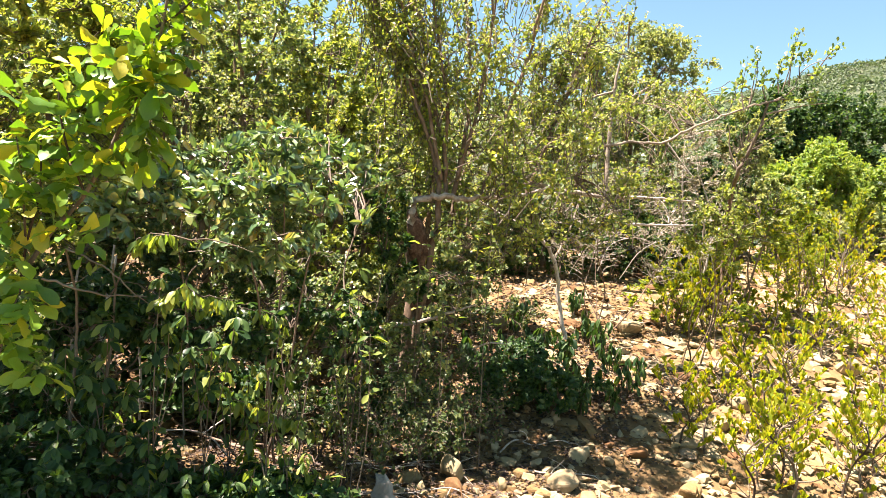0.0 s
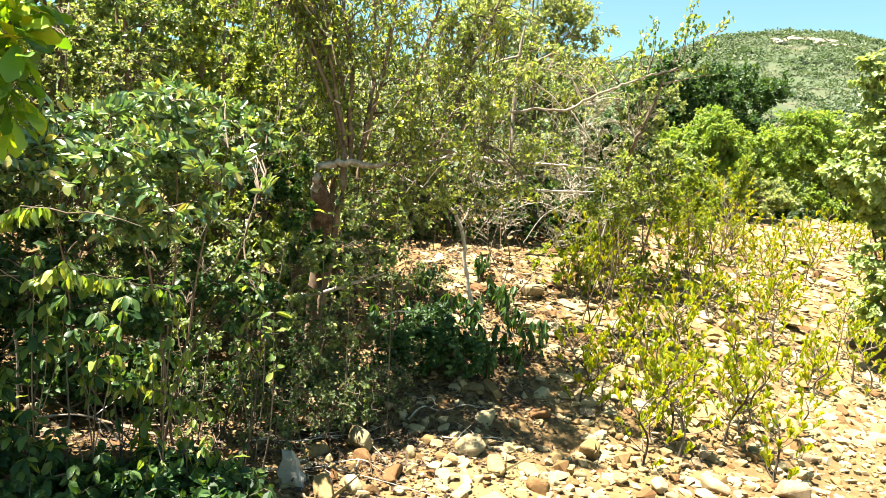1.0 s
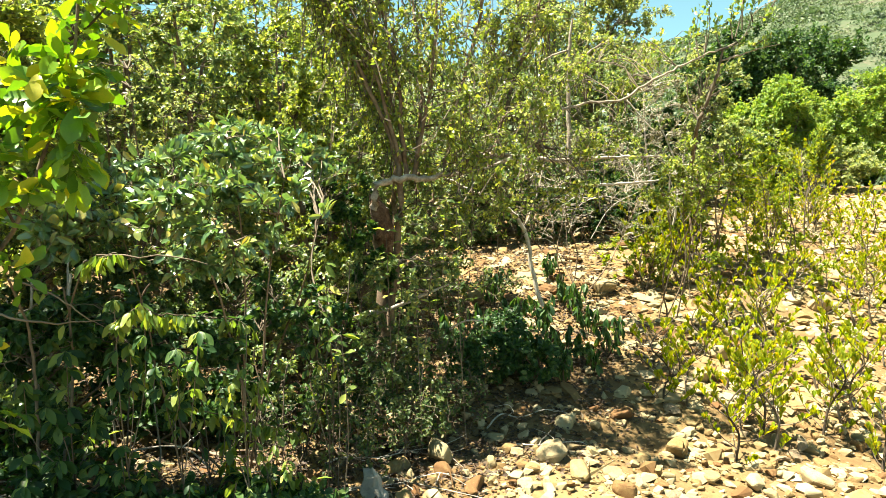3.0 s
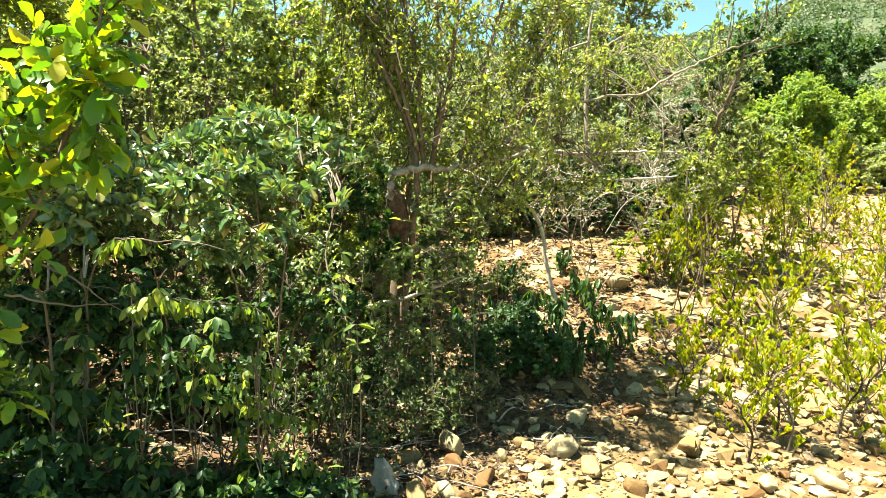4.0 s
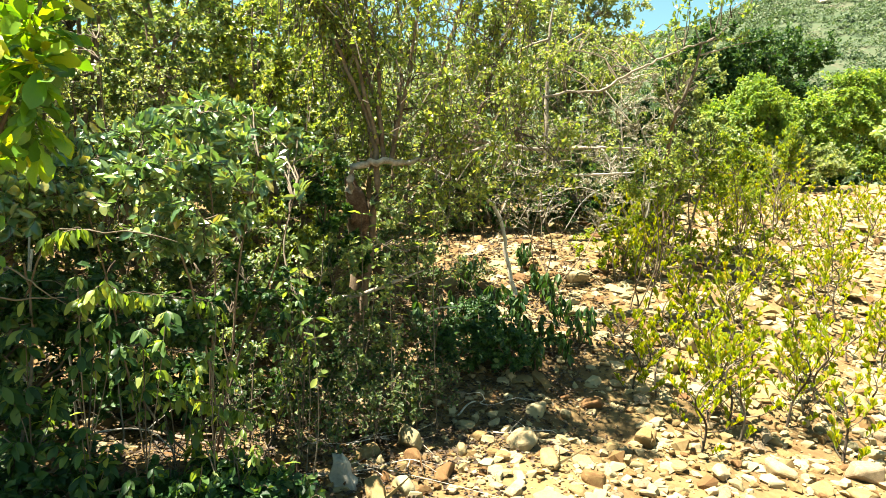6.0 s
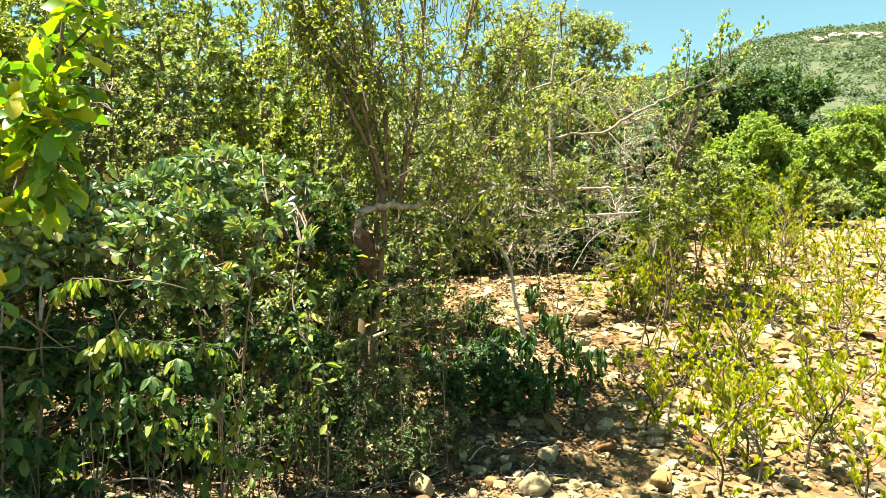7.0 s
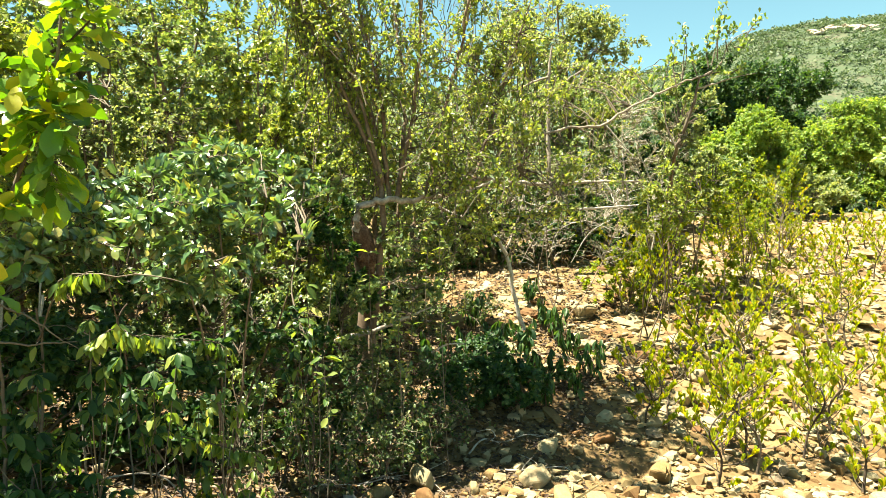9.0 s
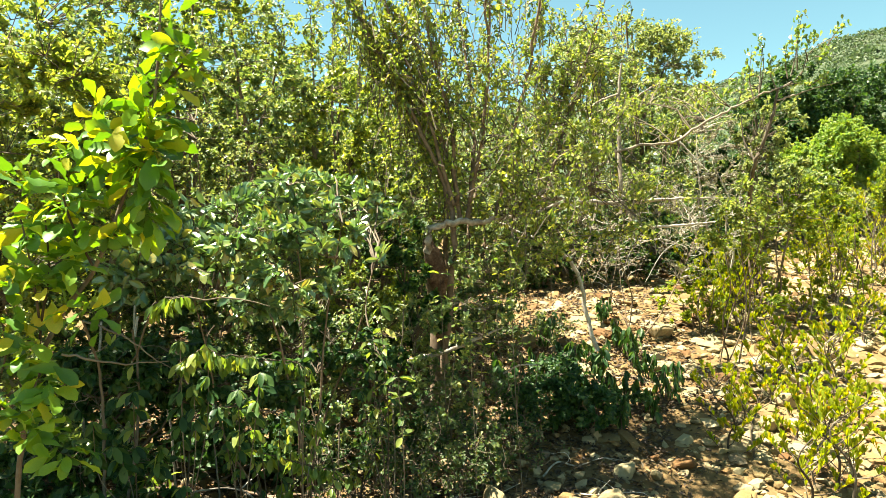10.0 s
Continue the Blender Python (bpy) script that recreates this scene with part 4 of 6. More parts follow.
thicket("tangle of grey twigs with few leaves", (-2.68, 5.6, 1.03), [((-2.64, 5.6, 2.61), (0.6, 0.4, 0.5), 110), ((-2.17, 5.6, 2.41), (0.4, 0.4, 0.4), 80), ((-3.07, 5.4, 2.26), (0.5, 0.4, 0.5), 80)], L_PALE, 0.035, "dry_bush", "bush", per_twig=5, bark=BARK, bark_twig=TWIG, r=0.010, seconds=50, twig_r=0.004, group="")
thicket("leafy spray before the leaning stem", (2.45, 7.4, 0), [((2.55, 7.0, 2.1), (0.35, 0.25, 0.25), 60), ((2.3, 7.0, 1.8), (0.4, 0.25, 0.25), 70), ((2.75, 7.1, 1.75), (0.3, 0.25, 0.3), 60)], L_TREE, 0.045, "shrub", "shrub", stems=4, r=0.008, per_twig=10, seconds=16, group="shrubs round the clearing")
thicket("low leafy spray in the shade behind the trunk", (0.25, 6.6, 0), [((0.2, 6.5, 0.95), (0.35, 0.3, 0.22), 60), ((0.5, 6.8, 0.85), (0.3, 0.3, 0.2), 50), ((-0.05, 6.3, 1.0), (0.3, 0.3, 0.3), 60)], L_OLIVE_SHADE, 0.04, "shrub", "shrub", stems=4, r=0.006, per_twig=6, seconds=14, twig_r=0.003, group="shrubs round the clearing")
# glossy broad-leaved bush
glossy_leaf = [leaf_mesh("leaf", L_GLOSSY, 0.50, 0.55, 0.15), leaf_mesh("leaf", L_GLOSSY, 0.44, 0.52, 0.28), leaf_mesh("leaf", L_GLOSSY, 0.55, 0.58, 0.05)]
plant("glossy_bush", "broad-leaved bush with glossy dark green leaves", "bush",
      shrub_stems((-1.27, 4, 0.693), [(-1.18, 3.6, 2.03), (-1.41, 3.4, 1.83), (-0.898, 3.7, 1.81), (-1.66, 3.3, 1.63), (-0.751, 3.9, 1.58)], 0.007),
      [((-1.21, 3.7, 2.02), (0.30, 0.25, 0.22), 44), ((-1.43, 3.55, 1.89), (0.33, 0.25, 0.18), 42), ((-0.97, 3.65, 1.85), (0.26, 0.22, 0.20), 22), ((-1.61, 3.4, 1.76), (0.31, 0.25, 0.18), 40), ((-1.14, 3.4, 1.74), (0.36, 0.25, 0.18), 42), ((-0.82, 3.75, 1.68), (0.2, 0.2, 0.18), 10),
       # Four rear clumps, y 4.15 to 4.7, are added to shade the hollow.
       ((-1.71, 3.2, 1.65), (0.31, 0.22, 0.16), 38), ((-1.32, 3.2, 1.61), (0.35, 0.22, 0.16), 40), ((-0.97, 3.4, 1.55), (0.26, 0.20, 0.18), 16), ((-1.15, 4.15, 2.02), (0.35, 0.25, 0.18), 60), ((-1.45, 4.2, 1.92), (0.35, 0.25, 0.2), 50), ((-1.1, 4.5, 2.05), (0.35, 0.25, 0.2), 55), ((-0.88, 4.7, 1.95), (0.28, 0.22, 0.2), 45), ((-1.76, 3, 1.54), (0.29, 0.22, 0.16), 36), ((-1.25, 3.3, 1.46), (0.34, 0.2, 0.18), 30)],
      L_GLOSSY, tuft=6, leaf=0.074, slim=0.36, per_twig=7, mess=1.25, seconds=50, up=0.45, face=0.3, span=0.2, pull=(0.3, 0.8), shape=LEAF_OVAL, faces=OVAL_F, singles=290, single_mesh=glossy_leaf)

# near shrub with big yellow-green leaves, at the edge of the path
broad_leaf = [leaf_mesh("leaf", L_BROAD, 0.38, 0.70, 0.12, n=8, round_=0.52), leaf_mesh("leaf", L_BROAD, 0.42, 0.72, 0.30, n=8, round_=0.50), leaf_mesh("leaf", L_BROAD, 0.35, 0.68, 0.02, n=8, round_=0.55)]
broad = tagged(new("broad_leaved_shrub"), "upright shrub with whorls of large yellow-green leaves", "shrub")
BB = np.array((-1.91, 2.35, 0.725))
BB[2] = ground_z(BB[0], BB[1]) - 0.05
broad.location = BB
for line in ([(*BB, 0.012), r_((-1.82, 2.35, 1.09), 0.010), r_((-1.68, 2.3, 1.38), 0.009), r_((-1.5, 2.28, 1.59), 0.008), r_((-1.34, 2.22, 1.86), 0.007), r_((-1.25, 2.2, 2.03), 0.0065), r_((-1.21, 2.2, 2.18), 0.006), r_((-1.19, 2.2, 2.36), 0.005), r_((-1.17, 2.2, 2.66), 0.003)],
             [r_((-1.78, 2.35, 1.19), 0.006), r_((-1.73, 2.3, 1.38), 0.005), r_((-1.62, 2.2, 1.61), 0.004), r_((-1.63, 2.2, 1.78), 0.003)],
             [r_((-1.51, 2.3, 1.59), 0.005), r_((-1.55, 2.3, 1.67), 0.004), r_((-1.57, 2.25, 1.79), 0.003)],
             [r_((-1.84, 2.35, 1.01), 0.005), r_((-1.72, 2.3, 1.1), 0.004), r_((-1.59, 2.25, 1.19), 0.003)],
             [r_((-1.73, 2.3, 1.38), 0.005), r_((-1.69, 2.2, 1.62), 0.004), r_((-1.72, 2.2, 1.77), 0.003), r_((-1.76, 2.2, 1.89), 0.002)],
             [r_((-1.5, 2.28, 1.59), 0.005), r_((-1.55, 2.2, 1.82), 0.004), r_((-1.57, 2.2, 2), 0.003), r_((-1.44, 2.2, 2.18), 0.002)],
             [r_((-1.84, 2.35, 1.01), 0.005), r_((-1.86, 2.25, 1.11), 0.004), r_((-1.79, 2.2, 1.33), 0.003), r_((-1.84, 2.2, 1.54), 0.002)],
             [r_((-1.23, 2.2, 2.21), 0.006), r_((-1.16, 2.22, 2.27), 0.004), r_((-1.11, 2.22, 2.32), 0.003)],
             [r_((-1.25, 2.2, 1.96), 0.006), r_((-1.33, 2.15, 2.05), 0.004), r_((-1.36, 2.15, 2.09), 0.003)]):
    S = spline(line, 18)
    V, F = tubes(S[None, :, :3] - BB, S[None, :, 3], 7)
    last_stem = child("stem", mesh_of("stem", V, F, TWIG, True), broad)
    main_stem = last_stem if line[0][3] > 0.011 else main_stem


def whorl_of(c, n, size, lean, thing, meshes, origin, spread=0.03):
    """Leaves that radiate from one point of a stem."""
    for k in range(n):
        a = 2.4 * k + rng.uniform(-0.3, 0.3)
        d = np.array([math.cos(a), math.sin(a), lean + rng.normal() * 0.5])
        p = np.array(c) + rng.normal(size=3) * spread - origin
        lf = child("leaf", meshes[k % len(meshes)], thing)
        lf.matrix_basis = leaf_matrix(p, d, np.array([0.5 * math.cos(a), 0.5 * math.sin(a), 0.8]) + rng.normal(size=3) * 0.6, size * rng.uniform(0.7, 1.2))


for c, n, size, lean in (((-1.17, 2.2, 2.60), 7, 0.09, 0.5), ((-1.18, 2.2, 2.48), 6, 0.095, 0.1), ((-1.19, 2.2, 2.35), 11, 0.105, 0.15), ((-1.12, 2.22, 2.33), 6, 0.10, 0.1), ((-1.21, 2.2, 2.25), 8, 0.10, 0.0), ((-1.26, 2.2, 2.13), 22, 0.112, 0.15), ((-1.29, 2.2, 2.05), 26, 0.115, -0.15), ((-1.28, 2.18, 1.97), 20, 0.115, -0.5), ((-1.29, 2.2, 1.88), 18, 0.11, -0.9),
                         ((-1.31, 2.22, 1.78), 14, 0.10, -1.2), ((-1.36, 2.15, 2.02), 10, 0.10, 0.1), ((-1.52, 2.2, 1.88), 16, 0.11, 0.2), ((-1.57, 2.2, 1.80), 16, 0.105, -0.2), ((-1.46, 2.2, 1.72), 12, 0.10, -0.5), ((-1.59, 2.2, 1.65), 14, 0.105, 0.0), ((-1.68, 2.2, 1.56), 18, 0.11, 0.1), ((-1.53, 2.2, 1.44), 12, 0.10, 0.0), ((-1.75, 2.2, 1.27), 14, 0.105, 0.0),
                         ((-1.69, 2.2, 1.17), 14, 0.105, -0.3), ((-1.74, 2.2, 1.03), 18, 0.105, 0.0), ((-1.66, 2.25, 0.92), 14, 0.10, -0.1), ((-1.72, 2.2, 1.75), 18, 0.105, 0.1), ((-1.76, 2.2, 1.89), 14, 0.105, 0.3), ((-1.58, 2.2, 2.0), 14, 0.10, 0.1), ((-1.44, 2.2, 2.16), 8, 0.095, 0.3), ((-1.84, 2.2, 1.54), 16, 0.105, 0.2), ((-1.80, 2.2, 1.40), 14, 0.105, 0.0), ((-1.87, 2.25, 1.1), 14, 0.105, -0.1)):
    whorl_of((c[0] + 0.04, c[1], c[2]), int(n * 1.4), size * 1.15, lean * 0.8, main_stem, broad_leaf, BB, 0.028)

# shrub whose leaves hang in rows from thin arms
hang_leaf = [leaf_mesh("leaf", L_HANG, 0.36, 0.5, 0.10), leaf_mesh("leaf", L_HANG, 0.32, 0.48, 0.25)]
hang = tagged(new("hanging_leaf_shrub"), "shrub with rows of drooping light green leaves on thin pale arms", "shrub")
HB = np.array((-2, 3.3, 0.358))
HB[2] = ground_z(HB[0], HB[1]) - 0.05
hang.location = HB
ARMS = [
    [r_((-1.95, 3.3, 1.1), 0.0046), r_((-1.51, 2.9, 1.44), 0.0039), r_((-1.33, 2.85, 1.44), 0.0033), r_((-1.12, 2.85, 1.43), 0.0026), r_((-1.04, 2.85, 1.4), 0.0013)],
    [r_((-1.69, 2.95, 1.38), 0.0033), r_((-1.51, 2.85, 1.45), 0.0026), r_((-1.44, 2.85, 1.46), 0.0020)],
    [r_((-1.3, 2.85, 1.32), 0.0033), r_((-1.34, 2.85, 1.23), 0.0039), r_((-1.29, 2.85, 1.19), 0.0033), r_((-1.17, 2.85, 1.18), 0.0020), r_((-1.12, 2.85, 1.17), 0.0013)],
    [r_((-1.34, 2.85, 1.23), 0.0026), r_((-1.41, 2.85, 1.19), 0.0026), r_((-1.47, 2.85, 1.15), 0.0020)],
    [r_((-1.88, 3.4, 0.669), 0.0052), r_((-1.48, 3.5, 0.814), 0.0039), r_((-1.24, 3.6, 0.724), 0.0026), r_((-1.03, 3.6, 0.657), 0.0013)],
    [r_((-1.72, 3.4, 1.02), 0.0039), r_((-1.42, 3.6, 1.04), 0.0033), r_((-1.17, 3.7, 1), 0.0020), r_((-1.11, 3.7, 0.952), 0.0013)],
    [r_((-1.96, 2.9, 1.35), 0.0052), r_((-1.81, 2.9, 1.3), 0.0046), r_((-1.67, 2.9, 1.21), 0.0033), r_((-1.57, 3, 1.09), 0.0013)],
    [r_((-2, 2.8, 1.21), 0.0059), r_((-1.79, 2.9, 1.15), 0.0046), r_((-1.6, 3, 1.14), 0.0020)],
    [r_((-1.38, 3.4, 0.6), 0.0039), r_((-1.15, 3.4, 0.536), 0.0026), r_((-0.915, 3.4, 0.487), 0.0013)],
]
STEMS = [[r_((-2.02, 3.3, 0.301), 0.0084), r_((-1.94, 3.3, 0.699), 0.0078), r_((-1.92, 3.3, 1.01), 0.0065), r_((-1.92, 3.25, 1.27), 0.0052)],
         [r_((-2.08, 3.2, 0.343), 0.0091), r_((-2.06, 3.2, 0.73), 0.0078), r_((-2.02, 3.1, 1.13), 0.0065), r_((-1.96, 2.9, 1.35), 0.0052)],
         [r_((-2.04, 3.35, 0.281), 0.0078), r_((-1.97, 3.4, 0.612), 0.0065), r_((-1.85, 3.4, 0.728), 0.0052), r_((-1.72, 3.4, 1.02), 0.0039)]]
for kind_, lines in (("stem", STEMS), ("arm", ARMS)):
    for line in lines:
        S = spline(line, 16)
        S[1:-1, :3] += rng.normal(size=(14, 3)) * 0.004
        V, F = tubes(S[None, :, :3] - HB, S[None, :, 3], 7)
        arm = child(kind_, mesh_of(kind_, V, F, TWIG, True), hang)
        if kind_ == "arm":
            for i in range(4, 16):
                for side in (-1, 1, -0.3, 0.5):
                    if rng.random() < (0.04 if line[0][0] < ARMS[1][0][0] - 0.2 else 0.8):
                        d = np.array([rng.normal() * 0.35 + 0.12 * side, rng.normal() * 0.3 + 0.25 * side, -1.0])
                        lf = child("leaf", hang_leaf[i % 2], arm)
                        lf.matrix_basis = leaf_matrix(S[i, :3] - HB, d, rng.normal(size=3) * 0.8 + np.array([0, -0.8, 0.5]), rng.uniform(0.045, 0.10))

# low growth under the trees
def undergrowth(label, foot, blobs, mat, leaf, per_twig, **more):
    return thicket(label, foot, blobs, mat, leaf, "undershrub", "shrub", stems=3, r=0.0035, per_twig=per_twig, group="undershrubs under the trees", seconds=14, twig_r=0.0022, second_r=0.001, shape=LEAF_OVAL, faces=OVAL_F, **more)


undergrowth("fine twiggy undershrub with sparse small leaves", (-0.748, 4.5, -0.0186), [((-0.738, 4.5, 0.41), (0.30, 0.25, 0.3), 120), ((-0.523, 4.7, 0.555), (0.3, 0.25, 0.35), 110)], L_OLIVE_SHADE, 0.03, 6, bark_twig=TWIG)
undergrowth("fine twiggy undershrub with sparse small leaves", (-1.16, 4.3, 0.174), [((-1.15, 4.4, 0.5), (0.3, 0.25, 0.25), 60)], L_THICK, 0.035, 7)
undergrowth("fine twiggy undershrub with dry stems", (-0.265, 5, 0.00627), [((-0.254, 5, 0.525), (0.3, 0.25, 0.35), 120), ((-0.122, 5.2, 0.838), (0.3, 0.25, 0.3), 80)], L_OLIVE_SHADE, 0.03, 6)
undergrowth("dark green dense undershrub in the shade", (*(0.54, 5.70), 0), [((0.342, 5.6, 0.335), (0.40, 0.3, 0.22), 190), ((0.776, 5.6, 0.301), (0.38, 0.3, 0.18), 150), ((0.526, 6, 0.5), (0.38, 0.3, 0.2), 110)], L_DARK_SHADE, 0.05, 11)
undergrowth("dark leafy undershrub in the shade", (-1.83, 4.8, -0.0216), [((-1.9, 4.9, 0.75), (0.5, 0.4, 0.25), 90), ((-2.41, 4.7, 0.8), (0.5, 0.4, 0.3), 80)], L_THICK, 0.045, 9)
undergrowth("dark leafy undershrub in the shade", (-2.53, 3.9, 0.203), [((-2.65, 3.9, 0.6), (0.4, 0.3, 0.3), 70), ((-3.16, 3.9, 0.756), (0.5, 0.4, 0.5), 120)], L_THICK, 0.05, 9)
undergrowth("leafy undershrub beside the trunk", (-1.1, 5.6, 0.703), [((-1.09, 5.6, 0.993), (0.5, 0.4, 0.4), 200), ((-1.57, 5.4, 0.839), (0.5, 0.4, 0.4), 180), ((-0.734, 5.8, 0.863), (0.4, 0.3, 0.35), 130)], L_THICK, 0.04, 10)
undergrowth("yellow-green undershrub with drooping twigs", (-0.0826, 5.4, 0.715), [((-0.209, 5.3, 1.15), (0.35, 0.3, 0.2), 90), ((0.0718, 5.5, 1.36), (0.3, 0.3, 0.25), 90), ((0.272, 5.6, 1.64), (0.25, 0.25, 0.2), 60)], L_OLIVE_SHADE, 0.036, 10)

for foot, tops, mat_, lf_ in (((-1.75, 3.05), [(-1.75, 3.1, 0.34), (-1.55, 3.0, 0.24)], L_DARK_SHADE, 0.06),
                              ((-2.3, 3.4), [(-2.3, 3.4, 0.5), (-2.05, 3.5, 0.36)], L_DARK_SHADE, 0.06), ((-1.0, 2.95), [(-1.05, 3.0, 0.2), (-0.8, 2.95, 0.16), (-0.62, 3.02, 0.2)], L_DARK_SHADE, 0.07)):
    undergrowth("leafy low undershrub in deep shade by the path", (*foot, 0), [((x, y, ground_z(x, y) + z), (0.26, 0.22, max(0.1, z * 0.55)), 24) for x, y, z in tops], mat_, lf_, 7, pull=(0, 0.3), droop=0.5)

for x, y, h in ((-0.35, 4.35, 0.34), (-0.05, 4.75, 0.4), (-0.7, 4.25, 0.4), (0.15, 5.0, 0.35), (-0.55, 3.95, 0.28), (-1.1, 3.9, 0.35)):
    undergrowth("dry twiggy undershrub with sparse olive leaves toned for shade", (x, y, 0), [((x, y, ground_z(x, y) + h), (0.3, 0.25, h * 0.6), 90)], L_OLIVE_SHADE, 0.026, 4, pull=(0, 0.3))

# Dark leaves carry the deep shade in the plants' own colour.
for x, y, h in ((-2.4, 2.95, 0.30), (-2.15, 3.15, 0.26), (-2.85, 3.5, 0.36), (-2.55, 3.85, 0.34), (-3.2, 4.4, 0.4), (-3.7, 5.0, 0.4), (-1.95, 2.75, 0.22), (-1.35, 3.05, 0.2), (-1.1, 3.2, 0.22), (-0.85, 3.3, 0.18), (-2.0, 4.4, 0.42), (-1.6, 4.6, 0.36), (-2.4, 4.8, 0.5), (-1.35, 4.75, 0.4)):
    undergrowth("low undershrub in deep shade, the shade toned into its green", (x, y, 0), [((x, y, ground_z(x, y) + h * 0.8), (0.34, 0.3, h * 0.7), 90)], L_DARK_SHADE, 0.06, 8, pull=(0, 0.4))
# Added with darkened leaves where too much sun reaches the litter.
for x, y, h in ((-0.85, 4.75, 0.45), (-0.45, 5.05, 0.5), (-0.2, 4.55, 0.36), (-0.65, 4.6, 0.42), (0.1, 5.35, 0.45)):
    undergrowth("dense fine undershrub with small leaves darkened for shade", (x, y, 0), [((x, y, ground_z(x, y) + h * 0.8), (0.3, 0.25, h * 0.7), 130)], L_DARK_SHADE if h > 0.4 else L_OLIVE_SHADE, 0.034, 6, pull=(0, 0.3))
# thin leaning tree, dry arms and fallen sticks
def stick(name, label, lines, mat, cat, group=""):
    base = np.array(lines[0][0][:3])
    ob = tagged(new(name), label, cat, group)
    ob.location = base
    for line in lines:
        S = spline(line, max(10, 6 * len(line)))
        S[1:-1, :3] += rng.normal(size=(len(S) - 2, 3)) * 0.25 * S[1:-1, 3:]
        V, F = tubes(S[None, :, :3] - base, S[None, :, 3], 7)
        child("branch", mesh_of("branch", V, F, mat, True), ob)
    return ob


stick("slender_tree", "thin leaning pale-barked tree stem", [[r_((0.953, 6.6, 0.61), 0.0230), r_((0.863, 6.6, 0.954), 0.0216), r_((0.781, 6.6, 1.4), 0.0202), r_((0.567, 6.5, 1.64), 0.0187), r_((0.285, 6.4, 1.77), 0.0158), r_((-0.0136, 6.2, 1.92), 0.0101)],
      [r_((0.781, 6.6, 1.4), 0.0130), r_((0.932, 6.7, 1.75), 0.0101), r_((1.04, 6.8, 2.16), 0.0058)]], PALE_BARK, "tree")
stick("leaning_stem", "dark leaning stem holding up the long bare arm", [[(3.5, 9.5, ground_z(3.5, 9.5) - 0.05, 0.026), r_((3.4, 9.2, 1.5), 0.0248), r_((3.05, 8.2, 2.05), 0.0232), r_((2.80, 7.4, 2.33), 0.0216), r_((2.71, 7.05, 2.48), 0.0208), r_((2.77, 7.0, 2.65), 0.0184), r_((2.80, 6.95, 2.79), 0.0168), r_((2.85, 6.92, 2.96), 0.0152), r_((2.90, 6.9, 3.19), 0.0104)],
      [r_((2.71, 7.05, 2.48), 0.0112), r_((2.62, 7.1, 2.72), 0.0080), r_((2.60, 7.1, 2.98), 0.0040)]], TWIG, "tree")
stick("bare_branch", "bare sunlit grey branch reaching across the thicket", [[r_((0.0927, 6, 2.03), 0.022), r_((0.41, 6.1, 2.11), 0.022), r_((0.789, 6.2, 2.07), 0.02), r_((1.29, 6.3, 2.06), 0.018), r_((1.64, 6.4, 2.08), 0.014), r_((2.17, 6.6, 2.09), 0.006)],
      [r_((0.353, 6, 2.15), 0.010), r_((0.566, 6.1, 2.03), 0.012), r_((0.789, 6.2, 2.07), 0.012)], [r_((1.33, 6.5, 1.82), 0.014), r_((1.74, 6.6, 1.83), 0.013), r_((2.17, 6.7, 1.86), 0.006)],
      [r_((1.82, 6.6, 2.66), 0.010), r_((1.98, 6.6, 2.47), 0.007), r_((2.09, 6.6, 2.35), 0.004)]], PALE_BARK, "branch")
stick("dead_trunk", "bare pale dead trunk standing in the thicket", [[r_((1.72, 9.2, 2.11), 0.035), r_((1.73, 9.2, 3.14), 0.03), r_((1.74, 9.2, 3.77), 0.025), r_((1.8, 9.2, 4.2), 0.012)], [r_((1.74, 9.2, 3.77), 0.018), r_((1.43, 9.2, 3.66), 0.012), r_((1.19, 9.2, 3.47), 0.006)], [r_((1.83, 9.2, 3.61), 0.014), r_((2.19, 9.2, 3.84), 0.010), r_((2.39, 9.2, 3.95), 0.005)]], WEATHERED, "dead tree")
stick("thorn_tangle", "tangle of dry thorny arms under the thicket", [[r_((1.63, 8.8, 1.26), 0.0064), r_((1.77, 8.7, 1.63), 0.0057), r_((2.11, 8.7, 1.74), 0.0046), r_((2.44, 8.7, 1.62), 0.0029)], [r_((1.75, 8.6, 1.78), 0.0043), r_((1.45, 8.6, 1.57), 0.0036), r_((1.22, 8.6, 1.2), 0.0021)], [r_((1.95, 8.9, 1.17), 0.0050), r_((2.2, 8.8, 1.59), 0.0043), r_((2.62, 8.8, 1.81), 0.0021)], [r_((1.41, 8.6, 1.27), 0.0043), r_((1.32, 8.6, 1.79), 0.0036), r_((1.28, 8.6, 2.09), 0.0021)], [r_((3.15, 8.6, 1.16), 0.0057), r_((2.97, 8.5, 1.68), 0.0050), r_((2.83, 8.5, 2.12), 0.0029)]], PALE_BARK, "branch")
stick("low_branch", "sunlit low branch with peeling bark", [[r_((-0.723, 5, 0.794), 0.018), r_((-0.419, 5, 0.874), 0.016), r_((-0.202, 5, 0.956), 0.013), r_((0.0154, 5.1, 1.03), 0.005)], [r_((0.00816, 5.2, 0.656), 0.007), r_((0.144, 5.2, 0.721), 0.007), r_((0.278, 5.2, 0.718), 0.004)]], PALE_BARK, "branch")


def on_ground(x, y, up=0.02):
    return (x, y, ground_z(x, y) + up)


